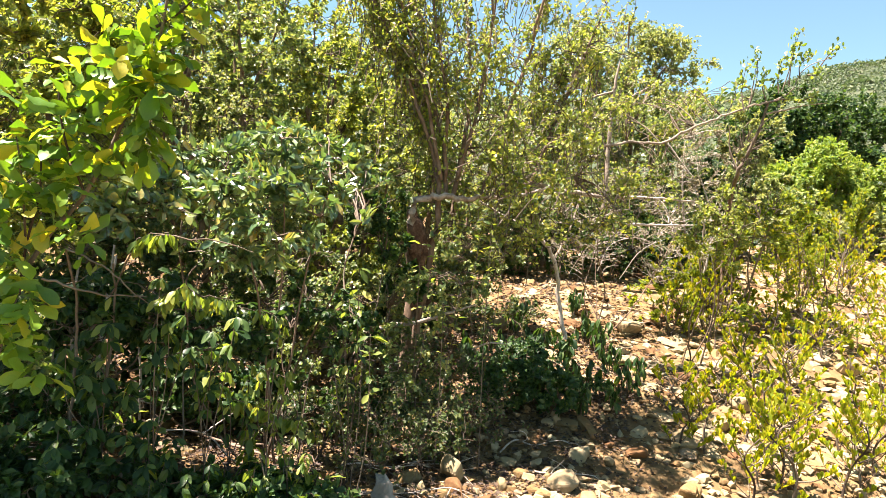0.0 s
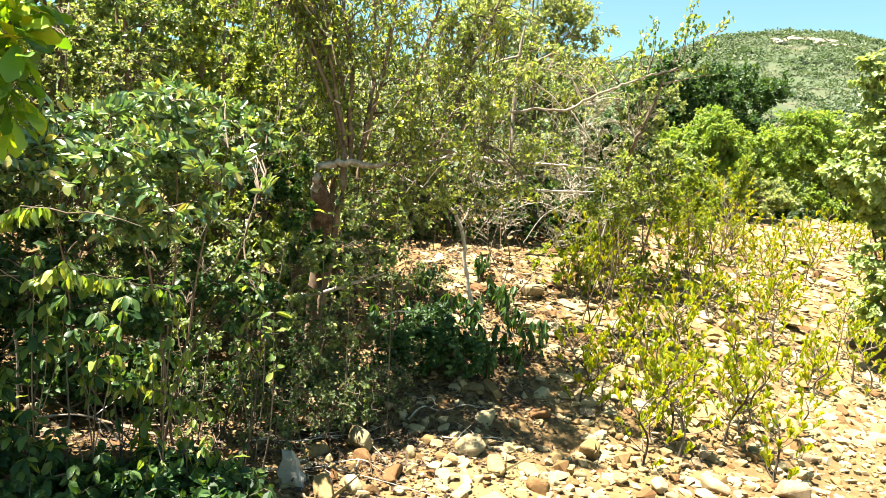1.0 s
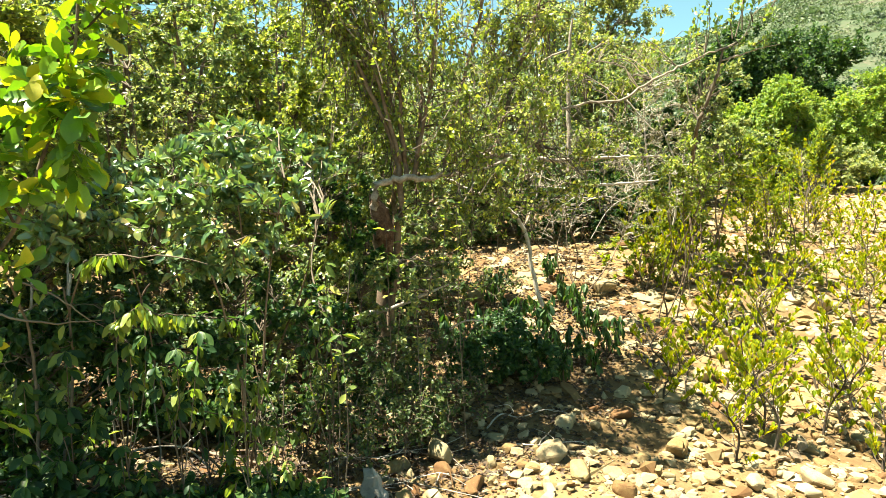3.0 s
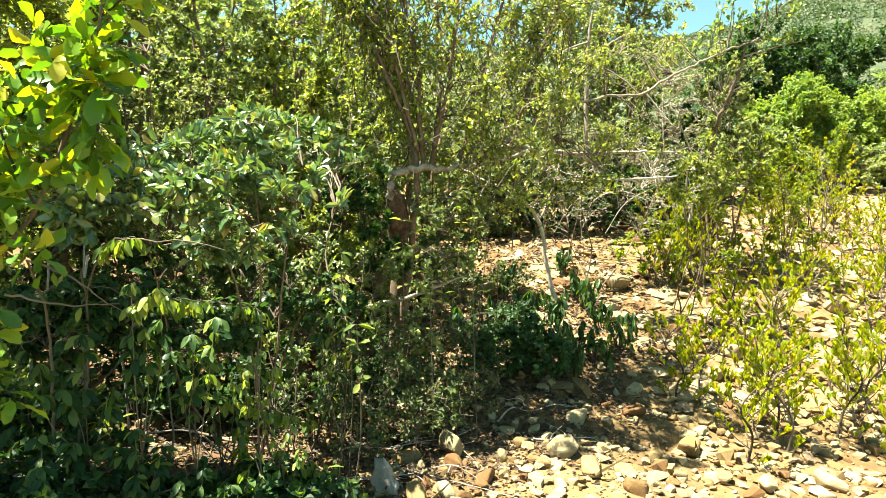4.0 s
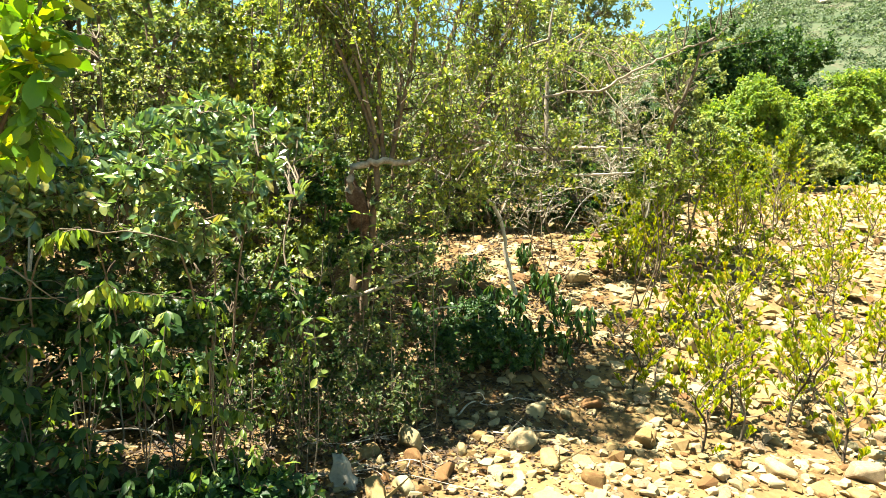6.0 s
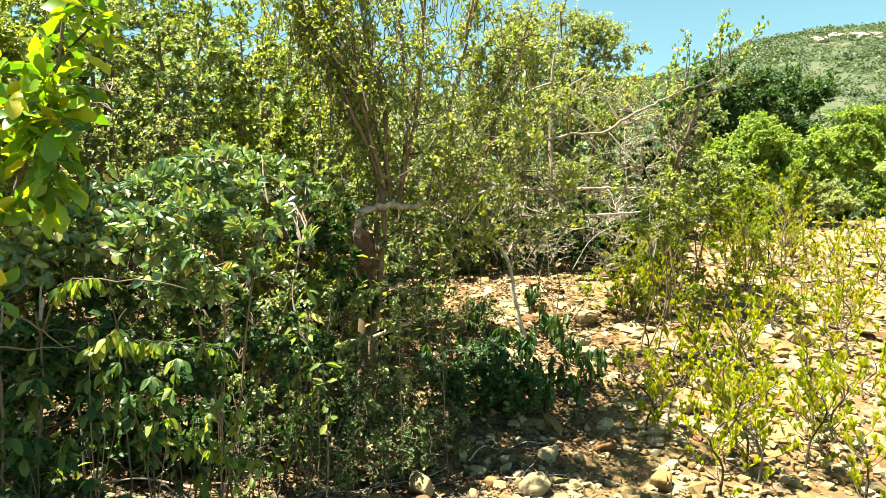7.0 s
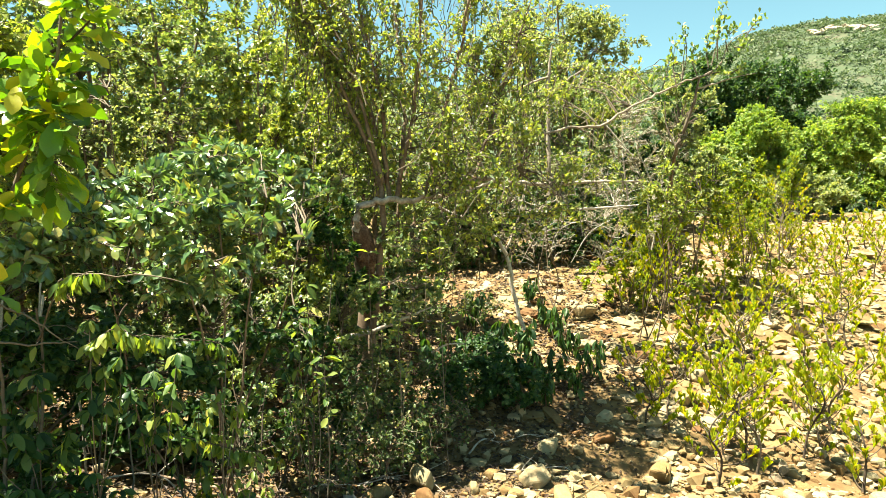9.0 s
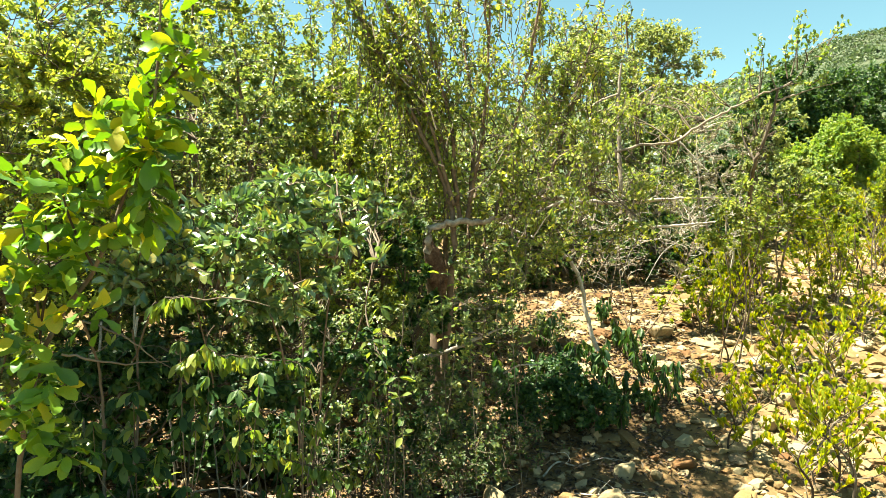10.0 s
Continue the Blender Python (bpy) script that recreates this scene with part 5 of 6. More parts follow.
def fallen(label, a, b, r, forks=3, group="fallen branches"):
    a, b = np.array(a), np.array(b)
    lines = []
    pts = [a + (b - a) * t + rng.normal(size=2) * 0.03 for t in np.linspace(0, 1, 5)]
    main = [(*on_ground(*p, 0.03 + 0.05 * math.sin(3 * i)), r * (1 - 0.17 * i)) for i, p in enumerate(pts)]
    lines.append(main)
    for k in range(forks):
        i = 1 + k % 3
        d = (b - a) * rng.uniform(0.2, 0.45) + rng.normal(size=2) * 0.22
        e = pts[i] + d
        m = (pts[i] + e) / 2 + rng.normal(size=2) * 0.03
        lines.append([main[i][:3] + (r * 0.5,), (*on_ground(*m, 0.05), r * 0.35), (*on_ground(*e, 0.03 + rng.uniform(0, 0.1)), r * 0.15)])
    stick("fallen_branch", label, lines, PALE_BARK, "branch", group)


stick("fallen_branch", "long grey dead branch lying in the leaf litter", [[(*on_ground(-2.30, 4.66, 0.10), 0.009), (*on_ground(-2.21, 4.56, 0.08), 0.0095), (*on_ground(-1.96, 4.32, 0.07), 0.008), (*on_ground(-1.57, 4.18, 0.06), 0.009), (*on_ground(-1.0, 3.94, 0.06), 0.008), (*on_ground(-0.72, 3.84, 0.03), 0.006)],
      [(*on_ground(-1.57, 4.18, 0.06), 0.008), (*on_ground(-1.30, 4.16, 0.10), 0.006), (*on_ground(-1.02, 4.18, 0.07), 0.003)], [(*on_ground(-1.4, 4.11, 0.06), 0.007), (*on_ground(-1.32, 3.9, 0.10), 0.005), (*on_ground(-1.12, 3.72, 0.05), 0.003)],
      [(*on_ground(-1.96, 4.32, 0.07), 0.008), (*on_ground(-1.8, 4.5, 0.16), 0.006), (*on_ground(-1.55, 4.62, 0.2), 0.003)]], BARK, "branch", "fallen branches")
stick("fallen_branch", "thick grey dead branch in deep shade", [[(*on_ground(-2.35, 3.52, 0.05), 0.014), (*on_ground(-2.15, 3.46, 0.06), 0.017), (*on_ground(-2.0, 3.44, 0.06), 0.017), (*on_ground(-1.78, 3.28, 0.06), 0.016), (*on_ground(-1.55, 3.1, 0.03), 0.012)],
      [(*on_ground(-2.0, 3.44, 0.06), 0.007), (*on_ground(-1.86, 3.62, 0.12), 0.005), (*on_ground(-1.62, 3.7, 0.08), 0.003)]], BARK, "branch", "fallen branches")
stick("fallen_branch", "thin crooked dead branch over the litter", [[(*on_ground(-2.0, 3.75, 0.16), 0.006), (*on_ground(-1.85, 3.78, 0.2), 0.006), (*on_ground(-1.62, 3.86, 0.2), 0.005), (*on_ground(-1.35, 3.72, 0.12), 0.005), (*on_ground(-1.1, 3.86, 0.1), 0.003)], [(*on_ground(-1.62, 3.86, 0.2), 0.004), (*on_ground(-1.5, 4.05, 0.3), 0.002)]], PALE_BARK, "branch", "fallen branches")
stick("fallen_branch", "broken pale branch leaning low in the shade", [[(*on_ground(-2.80, 4.38, 0.02), 0.012), (*on_ground(-2.66, 4.42, 0.12), 0.011), (*on_ground(-2.53, 4.52, 0.12), 0.010), (*on_ground(-2.30, 4.56, 0.10), 0.006)]], PALE_BARK, "branch", "fallen branches")
for x, y, dx, top, r in ((-2.68, 4.4, 0.13, 1.15, 0.014), (-2.75, 4.62, 0.06, 1.2, 0.012), (-2.82, 4.36, 0.03, 1.1, 0.013), (-2.73, 4.04, -0.02, 1.0, 0.011), (-2.15, 4.1, -0.05, 0.9, 0.008)):
    stick("slim_tree", "slim pale grey stem rising through the shaded leaves", [[(*on_ground(x, y, -0.05), r), (*on_ground(x + dx * 0.3 + 0.01, y, 0.35), r * 0.92), (*on_ground(x + dx * 0.7 - 0.01, y, 0.75), r * 0.8), (*on_ground(x + dx, y, top), r * 0.6)]], PALE_BARK, "tree", "slim trees in the shade")
fallen("thin dry stick lying on the soil", (0.25, 5.1), (0.95, 5.35), 0.008, 3)
fallen("thin dry stick lying on the soil", (0.5, 4.75), (1.1, 4.9), 0.006, 2)
fallen("thin dry stick lying on the soil", (-0.4, 4.6), (0.05, 4.35), 0.008, 3)

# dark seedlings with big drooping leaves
seed_leaf = [leaf_mesh("leaf", L_DARK_SHADE, 0.36, 0.5, 0.35), leaf_mesh("leaf", L_DARK_SHADE, 0.30, 0.48, 0.22)]


def seedling(size, leaves, tufts, mesh=None, drop=-0.9, length=0.12):
    base = tagged(new("seedling"), "dark green seedling with drooping leaves on a thin stem", "seedling", "seedlings on the stones")
    for t in range(tufts):
        a = 2.4 * t + rng.uniform(0, 1)
        top = np.array([math.cos(a) * 0.13 * (t > 0), math.sin(a) * 0.13 * (t > 0), size * rng.uniform(0.75, 1.05)])
        S = spline([(0, 0, -0.05, 0.007), (*(top * 0.5 + rng.normal(size=3) * 0.02), 0.005), (*top, 0.003)], 10)
        V, F = tubes(S[None, :, :3], S[None, :, 3], 6)
        stem = child("stem", mesh_of("stem", V, F, TWIG, True), base)
        for k in range(leaves):
            b = 2.4 * k
            d = np.array([math.cos(b), math.sin(b), drop + rng.normal() * 0.6])
            lf = child("leaf", (mesh or seed_leaf)[k % 2], stem)
            lf.matrix_basis = leaf_matrix(S[9 - (k % 5), :3], d, np.array([0, 0, 1.0]) + rng.normal(size=3) * 0.3, length * rng.uniform(0.75, 1.2))
    return base


SEEDS = [seedling(0.34, 16, 3, None, -1.6, 0.115), seedling(0.46, 16, 4, None, -1.6, 0.115), seedling(0.28, 14, 3, None, -1.6, 0.105)]
seed_spots = [(1.15, 6.21), (0.99, 6.69), (1.54, 6.37), (1.48, 6.83), (0.52, 7.36), (0.87, 7.13), (1.30, 7.64), (0.68, 6.77), (1.69, 6.61), (0.20, 5.88), (0.82, 5.96), (1.33, 6.03), (0.30, 6.65), (1.41, 7.21), (0.62, 7.77), (1.25, 8.14), (0.00, 6.16), (0.61, 6.13), (1.04, 5.76)]
for i, p in enumerate(seed_spots):
    m = pose(p[0], p[1], ground_z(p[0], p[1]), 0, 0, 77 * i)
    if i < 3:
        SEEDS[i].matrix_basis = m
    else:
        copy_thing(SEEDS[i % 3], m)
low_leaf = [leaf_mesh("leaf", L_HANG, 0.36, 0.5, 0.2), leaf_mesh("leaf", L_HANG, 0.42, 0.52, 0.3)]
LOWS = [seedling(0.30, 9, 2, low_leaf, -0.8, 0.10), seedling(0.42, 9, 3, low_leaf, -0.9, 0.09)]
low_spots = [(-0.75, 3.5), (-0.95, 3.3), (-1.16, 3.6), (-1.28, 3.62), (-0.92, 3.45), (-0.98, 4.3), (-0.6, 4.6), (-1.5, 4.5), (-2.1, 3.9), (-0.15, 4.9), (-1.05, 3.68), (-1.14, 3.05)]
for i, p in enumerate(low_spots):
    m = pose(p[0], p[1], ground_z(*p), 0, 0, 51 * i)
    if i < 2:
        LOWS[i].matrix_basis = m
        tagged(LOWS[i], "green seedling with hanging leaves in the shade", group="seedlings under the trees")
    else:
        copy_thing(LOWS[i % 2], m)

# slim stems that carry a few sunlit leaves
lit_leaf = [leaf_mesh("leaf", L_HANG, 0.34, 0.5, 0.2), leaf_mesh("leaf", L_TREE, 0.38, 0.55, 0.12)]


# Shade is toned into this set: mostly dark greens, unlike lit_leaf.
shade_toned_leaf = [leaf_mesh("leaf", L_DARK_SHADE, 0.42, 0.55, 0.2), leaf_mesh("leaf", L_DARK_SHADE, 0.36, 0.5, 0.32), leaf_mesh("leaf", L_HANG, 0.38, 0.5, 0.2)]


def slim_sapling(x, y, tops, n, size, drop, group="slim saplings in the shade", meshes=lit_leaf, label="slim sapling with a tuft of sunlit leaves"):
    z0 = ground_z(x, y)
    ob = tagged(new("slim_sapling"), label, "sapling", group)
    ob.location = (x, y, z0)
    fork, r = np.array([0, 0, -0.04]), 0.0045
    for tx, ty, tz in tops:
        top = np.array([tx - x, ty - y, tz - z0])
        S = spline([(*fork, r), (*((fork + top) * 0.5 + rng.normal(size=3) * 0.03), r * 0.7), (*top, 0.0018)], 12)
        if fork[2] < 0:
            fork, r = S[4, :3], 0.003
        V, F = tubes(S[None, :, :3], S[None, :, 3], 5)
        stem = child("stem", mesh_of("stem", V, F, TWIG, True), ob)
        for k in range(n):
            b = 2.4 * k + rng.uniform(-0.3, 0.3)
            lf = child("leaf", meshes[k % len(meshes)], stem)
            lf.matrix_basis = leaf_matrix(S[11 - k % (3 + n // 8), :3], (math.cos(b), math.sin(b), drop + rng.normal() * 0.3), np.array([0, -0.3, 1.0]) + rng.normal(size=3) * 0.4, size * rng.uniform(0.7, 1.2))


slim_sapling(-0.74, 3.95, [(-0.73, 3.9, 1.31), (-0.80, 3.95, 1.10)], 9, 0.10, -0.5)
slim_sapling(-0.70, 3.92, [(-0.68, 3.9, 0.84)], 8, 0.11, -0.2)
slim_sapling(-0.40, 4.55, [(-0.41, 4.5, 1.48), (-0.30, 4.5, 1.40)], 8, 0.085, 0.1)
slim_sapling(0.12, 4.8, [(0.08, 4.75, 1.66), (0.21, 4.8, 1.80), (0.0, 4.75, 1.56), (0.10, 4.75, 1.50)], 12, 0.06, 0.3)
slim_sapling(-0.2, 4.5, [(-0.22, 4.5, 1.05), (-0.12, 4.48, 0.98)], 10, 0.06, 0.2)

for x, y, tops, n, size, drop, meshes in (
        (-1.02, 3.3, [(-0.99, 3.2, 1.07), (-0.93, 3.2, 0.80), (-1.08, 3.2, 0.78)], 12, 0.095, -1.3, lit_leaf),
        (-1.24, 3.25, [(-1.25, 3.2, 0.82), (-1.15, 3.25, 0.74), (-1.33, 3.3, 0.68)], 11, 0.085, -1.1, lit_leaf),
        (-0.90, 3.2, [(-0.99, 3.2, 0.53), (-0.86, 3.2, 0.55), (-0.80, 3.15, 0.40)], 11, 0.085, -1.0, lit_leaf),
        (-1.52, 3.1, [(-1.54, 3.0, 1.24), (-1.40, 3.0, 1.21), (-1.48, 3.0, 1.03), (-1.60, 3.1, 0.9)], 16, 0.11, -0.8, shade_toned_leaf),
        (-1.30, 3.1, [(-1.26, 3.0, 1.0), (-1.15, 3.0, 1.08), (-1.36, 3.0, 0.92), (-1.28, 3.2, 0.85)], 16, 0.11, -0.8, shade_toned_leaf),
        (-1.82, 3.1, [(-1.78, 3.0, 1.0), (-1.89, 3.0, 0.74), (-1.99, 3.0, 0.86), (-1.70, 3.1, 0.7)], 16, 0.12, -0.7, shade_toned_leaf),
        (-1.90, 2.95, [(-2.0, 3.0, 0.51), (-1.81, 2.95, 0.50), (-1.92, 2.85, 0.42)], 16, 0.12, -0.5, shade_toned_leaf),
        (-1.55, 2.98, [(-1.55, 3.0, 0.54), (-1.42, 3.0, 0.46), (-1.66, 3.0, 0.46), (-1.5, 2.9, 0.36)], 15, 0.11, -0.5, shade_toned_leaf),
        (-1.30, 3.45, [(-1.34, 3.4, 0.54), (-1.20, 3.4, 0.56), (-1.50, 3.4, 0.64)], 14, 0.09, -0.8, shade_toned_leaf),
        (-1.20, 3.0, [(-1.22, 2.98, 0.36), (-1.08, 2.95, 0.3), (-1.32, 2.95, 0.32)], 13, 0.09, -0.5, shade_toned_leaf),
        (-0.70, 3.55, [(-0.72, 3.45, 1.0), (-0.64, 3.45, 1.06), (-0.78, 3.5, 0.88)], 12, 0.09, -0.9, shade_toned_leaf),
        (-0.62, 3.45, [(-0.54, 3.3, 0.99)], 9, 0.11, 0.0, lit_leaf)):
    slim_sapling(x, y, tops, int(n * 1.4), size * 0.74, drop, "leafy seedlings in the shade", meshes, "sapling with drooping sunlit leaves on thin stems" if meshes is lit_leaf else "sapling with broad drooping leaves, shade toned into their green")

# yellow-green saplings on the sunlit stones
sap_leaf = [leaf_mesh("leaf", L_SAP, 0.44, 0.68, 0.05, n=5), leaf_mesh("leaf", L_SAP, 0.40, 0.66, 0.18, n=5), leaf_mesh("leaf", L_SAP, 0.48, 0.70, -0.05, n=5)]


def sapling(height, arms, per_arm, leaf=0.05, singles=5):
    base = tagged(new("sapling"), "yellow-green sapling with small upright leaves among the stones", "sapling", "saplings on the stones")
    S = spline([(0, 0, -0.06, 0.009), (*(rng.normal(size=2) * 0.03), height * 0.35, 0.008), (*(rng.normal(size=2) * 0.07), height * 0.7, 0.006), (*(rng.normal(size=2) * 0.1), height, 0.003)], 16)
    V, F = tubes(S[None, :, :3], S[None, :, 3], 6)
    child("stem", mesh_of("stem", V, F, TWIG, True), base)
    lines, Q, D, N = [], [], [], []
    for a in range(arms):
        i = int(1 + 14 * (a + 0.5) / arms)
        az = 2.4 * a + rng.uniform(-0.5, 0.5)
        ln = (0.36 - 0.20 * i / 15) * rng.uniform(0.7, 1.3) * height
        end = S[i, :3] + np.array([math.cos(az) * ln, math.sin(az) * ln, ln * rng.uniform(0.5, 1.2)])
        A = spline([(*S[i, :3], 0.004), (*((S[i, :3] + end) / 2 + np.array([0, 0, -0.02])), 0.003), (*end, 0.0015)], 8)
        lines.append(A)
        for k in range(per_arm):
            Q.append(A[7 - (k % 4) * (k % 3 > 0), :3])
            D.append(unit(A[-1, :3] - A[0, :3]) * 0.5 + unit(rng.normal(size=3)) * 0.7 + np.array([0, 0, 1.2]))
            N.append(rng.normal(size=3) + np.array([0, -0.3, 0.6]))
    A = np.array(lines)
    V, F = tubes(A[..., :3], A[..., 3], 4)
    child("branchwork", mesh_of("branchwork", V, F, TWIG, True), base, kind="stuff")
    Q, D, N = np.array(Q), np.array(D), np.array(N)
    S_ = leaf * rng.uniform(0.65, 1.25, len(Q))
    first = rng.permutation(len(Q))[:singles]
    for i in first:
        lf = child("leaf", sap_leaf[i % 3], base)
        lf.matrix_basis = leaf_matrix(Q[i], D[i], N[i], float(S_[i]))
    rest = np.ones(len(Q), bool)
    rest[first] = False
    V, F = leaf_arrays(Q[rest], D[rest], N[rest], S_[rest], S_[rest] * 0.42, LEAF_SPOON, OVAL_F)
    child("foliage", mesh_of("foliage", V, F, L_SAP), base, kind="stuff")
    return base


SAPS = [sapling(0.60, 15, 20), sapling(0.80, 20, 22), sapling(0.42, 12, 18), sapling(1.05, 26, 22), sapling(0.30, 9, 16)]
sap_spots = []
for gx_, gy_ in itertools.product(np.arange(1.9, 9.6, 0.43), np.arange(4.9, 12.5, 0.48)):
    x, y = gx_ + rng.uniform(-0.25, 0.25), gy_ + rng.uniform(-0.28, 0.28)
    if x < 1.75 + 0.17 * (y - 4.7) + 0.25 * math.sin(y * 3):
        continue
    if x > 3.2 + 1.2 * (y - 4.7) or (x > 5.9 and y < 8.9):
        continue
    if x > 3.6 and rng.random() < (0.15 if y < 8.8 else 0.4):
        continue
    if 8.6 < y < 10.2 and x > 4.0 and rng.random() < 0.55:
        continue
    sap_spots.append((x, y))
BIG = [(2.36, 5.2), (2.55, 5.28), (3.3, 5.45), (3.48, 5.6), (1.95, 5.75), (2.75, 5.6), (3.05, 5.3)]
sap_spots = [p for p in sap_spots if min((p[0] - q[0]) ** 2 + (p[1] - q[1]) ** 2 for q in BIG) > 0.03] + BIG
TALL = [(4.7, 10.3), (5.3, 10.7), (4.9, 10.9), (5.8, 10.6), (6.3, 10.9), (5.5, 10.1)]
sap_spots = [(2.05, 5.55), TALL[0], (2.9, 6.1), TALL[1], (2.2, 6.3)] + sap_spots + TALL[2:]
for i, (x, y) in enumerate(sap_spots):
    k = int(rng.choice([0, 2, 4, 2, 4, 2])) if y < 6.6 else int(rng.choice([0, 2, 2, 0, 1] if y < 10 else [0, 2, 2, 4]))
    if 8.3 < y < 9.9 and x < 4.5:
        k = int(rng.choice([0, 2, 2])) if x < 3.3 else int(rng.choice([0, 1, 2]))
    elif y < 7.4 and k == 1:
        k = 2
    if (x, y) in BIG:
        k = 0
    s = rng.uniform(0.85, 1.2)
    if (x, y) in TALL:
        k, s = (3, 1, 3)[i % 3], rng.uniform(0.95, 1.2)
    m = pose(x, y, ground_z(x, y), rng.uniform(-8, 8), rng.uniform(-8, 8), rng.uniform(0, 360)) @ Matrix.Scale(s, 4)
    if i < 5:
        SAPS[i].matrix_basis = m
    else:
        copy_thing(SAPS[k], m)


for a, b, r in (((-1.9, 3.3), (-0.9, 3.15), 0.007), ((-1.5, 3.5), (-0.6, 3.2), 0.006), ((-1.0, 3.7), (-0.3, 3.95), 0.006), ((-0.5, 4.1), (0.1, 4.0), 0.006), ((-2.2, 3.1), (-1.4, 2.9), 0.007), ((-0.9, 4.2), (-0.2, 4.6), 0.007)):
    fallen("thin pale dead stick in the shaded litter", a, b, r, 4)

for a, b, r in (((-2.5, 3.1), (-1.8, 2.9), 0.007), ((-2.9, 3.7), (-2.2, 3.4), 0.007), ((-2.0, 3.3), (-1.5, 3.0), 0.006)):
    fallen("thin pale dead stick in the shaded litter", a, b, r, 4)
# ---- stones and litter ----
FORMS = {}


def stone_mesh(flat, mat, seed):
    """An angular, slightly worn block of about unit width."""
    r = np.random.default_rng(seed)
    bm = bmesh.new()
    for p in unit(r.normal(size=(15, 3))) * r.uniform(0.75, 1.0, (15, 1)):
        bm.verts.new((p[0] * 0.5, p[1] * 0.5 * r.uniform(0.7, 1), np.clip(p[2], -0.62, 0.62) * 0.5 * flat))
    h = bmesh.ops.convex_hull(bm, input=bm.verts)
    bmesh.ops.delete(bm, geom=[v for v in bm.verts if not v.link_faces], context="VERTS")
    bmesh.ops.dissolve_limit(bm, angle_limit=0.22, verts=bm.verts, edges=bm.edges)
    rough = bm.copy()
    bmesh.ops.triangulate(rough, faces=rough.faces)
    rough.verts.index_update()
    form = (np.array([v.co for v in rough.verts]), np.array([[v.index for v in f.verts] for f in rough.faces]))
    rough.free()
    bmesh.ops.bevel(bm, geom=bm.edges[:], offset=0.05, segments=2, affect="EDGES", profile=0.5)
    me = bpy.data.meshes.new("stone")
    FORMS[me.name] = form
    bm.to_mesh(me)
    bm.free()
    me.materials.append(mat)
    return me


STONES = [stone_mesh(f, STONE, 20 + i) for i, f in enumerate((0.5, 0.6, 0.75, 0.55, 0.9, 0.65, 0.4, 0.8, 0.5, 0.7))]
GREYS = [stone_mesh(f, GREY_STONE, 60 + i) for i, f in enumerate((0.6, 0.8, 0.45))]
WHITES = [stone_mesh(f, WHITE_STONE, 80 + i) for i, f in enumerate((0.6, 0.45, 0.7, 0.5))]
WORDS = {"STONE": "angular ochre field stone half sunk in the sandy soil", "GREY": "grey angular stone on the sandy soil", "WHITE": "pale whitish stone with a flat top on the ground"}


def stone(me, x, y, size, kind_, sink=0.25, tilt=14, label="", turn=None):
    ob = tagged(new("stone", me), label or WORDS[kind_], "stone", "loose stones on the ground")
    zz = [v.co.z for v in me.vertices]
    up = ground_z(x, y) + size * (0.5 * (max(zz) - min(zz)) - sink * (max(zz) - min(zz)))
    ob.matrix_basis = pose(x, y, up, rng.uniform(-tilt, tilt), rng.uniform(-tilt, tilt), rng.uniform(0, 360) if turn is None else turn) @ Matrix.Diagonal((size, size * rng.uniform(0.7, 1.0), size, 1))
    return ob


# named larger ones
def standing_stone(x, y, w, t, h, turn):
    """A thin slab on edge with a broken top."""
    bm = bmesh.new()
    rows = [(0.0, 1.15, 0.0), (0.3, 1.0, 0.012), (0.55, 0.92, -0.008), (0.8, 0.85, 0.006), (1.0, 0.55, -0.018)]
    rings = []
    for u, k, off in rows:
        ring = [(-w / 2 * k, -t / 2), (w * 0.1 * k, -t / 2 - 0.012), (w / 2 * k, -t / 2 * 0.7), (w / 2 * k, t / 2 * 0.8), (0, t / 2), (-w / 2 * k, t / 2 * 0.7)]
        rings.append([bm.verts.new((a + off + rng.normal() * 0.009, b * (1 - 0.3 * u) + rng.normal() * 0.008, h * u + rng.normal() * 0.014)) for a, b in ring])
    for r0, r1 in zip(rings, rings[1:]):
        for k in range(6):
            bm.faces.new((r0[k], r0[(k + 1) % 6], r1[(k + 1) % 6], r1[k]))
    bm.faces.new(rings[-1])
    bm.faces.new(rings[0][::-1])
    bmesh.ops.bevel(bm, geom=bm.edges[:], offset=0.006, segments=1, affect="EDGES")
    me = bpy.data.meshes.new("stone")
    bm.to_mesh(me)
    bm.free()
    me.materials.append(PALE_GREY)
    ob = tagged(new("stone", me), "pale grey slab standing on edge, dappled by leaf shade", "stone", "loose stones on the ground")
    ob.matrix_basis = pose(x, y, ground_z(x, y) - 0.05, -10, -9, turn)


standing_stone(-0.45, 3.78, 0.12, 0.075, 0.25, -12)
stone(STONES[4], *(-0.07, 4.40), 0.34, "STONE", 0.12, 6, "large tan boulder at the edge of the shade")
stone(GREYS[0], -0.66, 3.66, 0.20, "GREY", 0.3)
stone(STONES[7], -0.25, 3.62, 0.26, "STONE", 0.2)
stone(GREYS[2], -0.48, 3.52, 0.24, "GREY", 0.3)
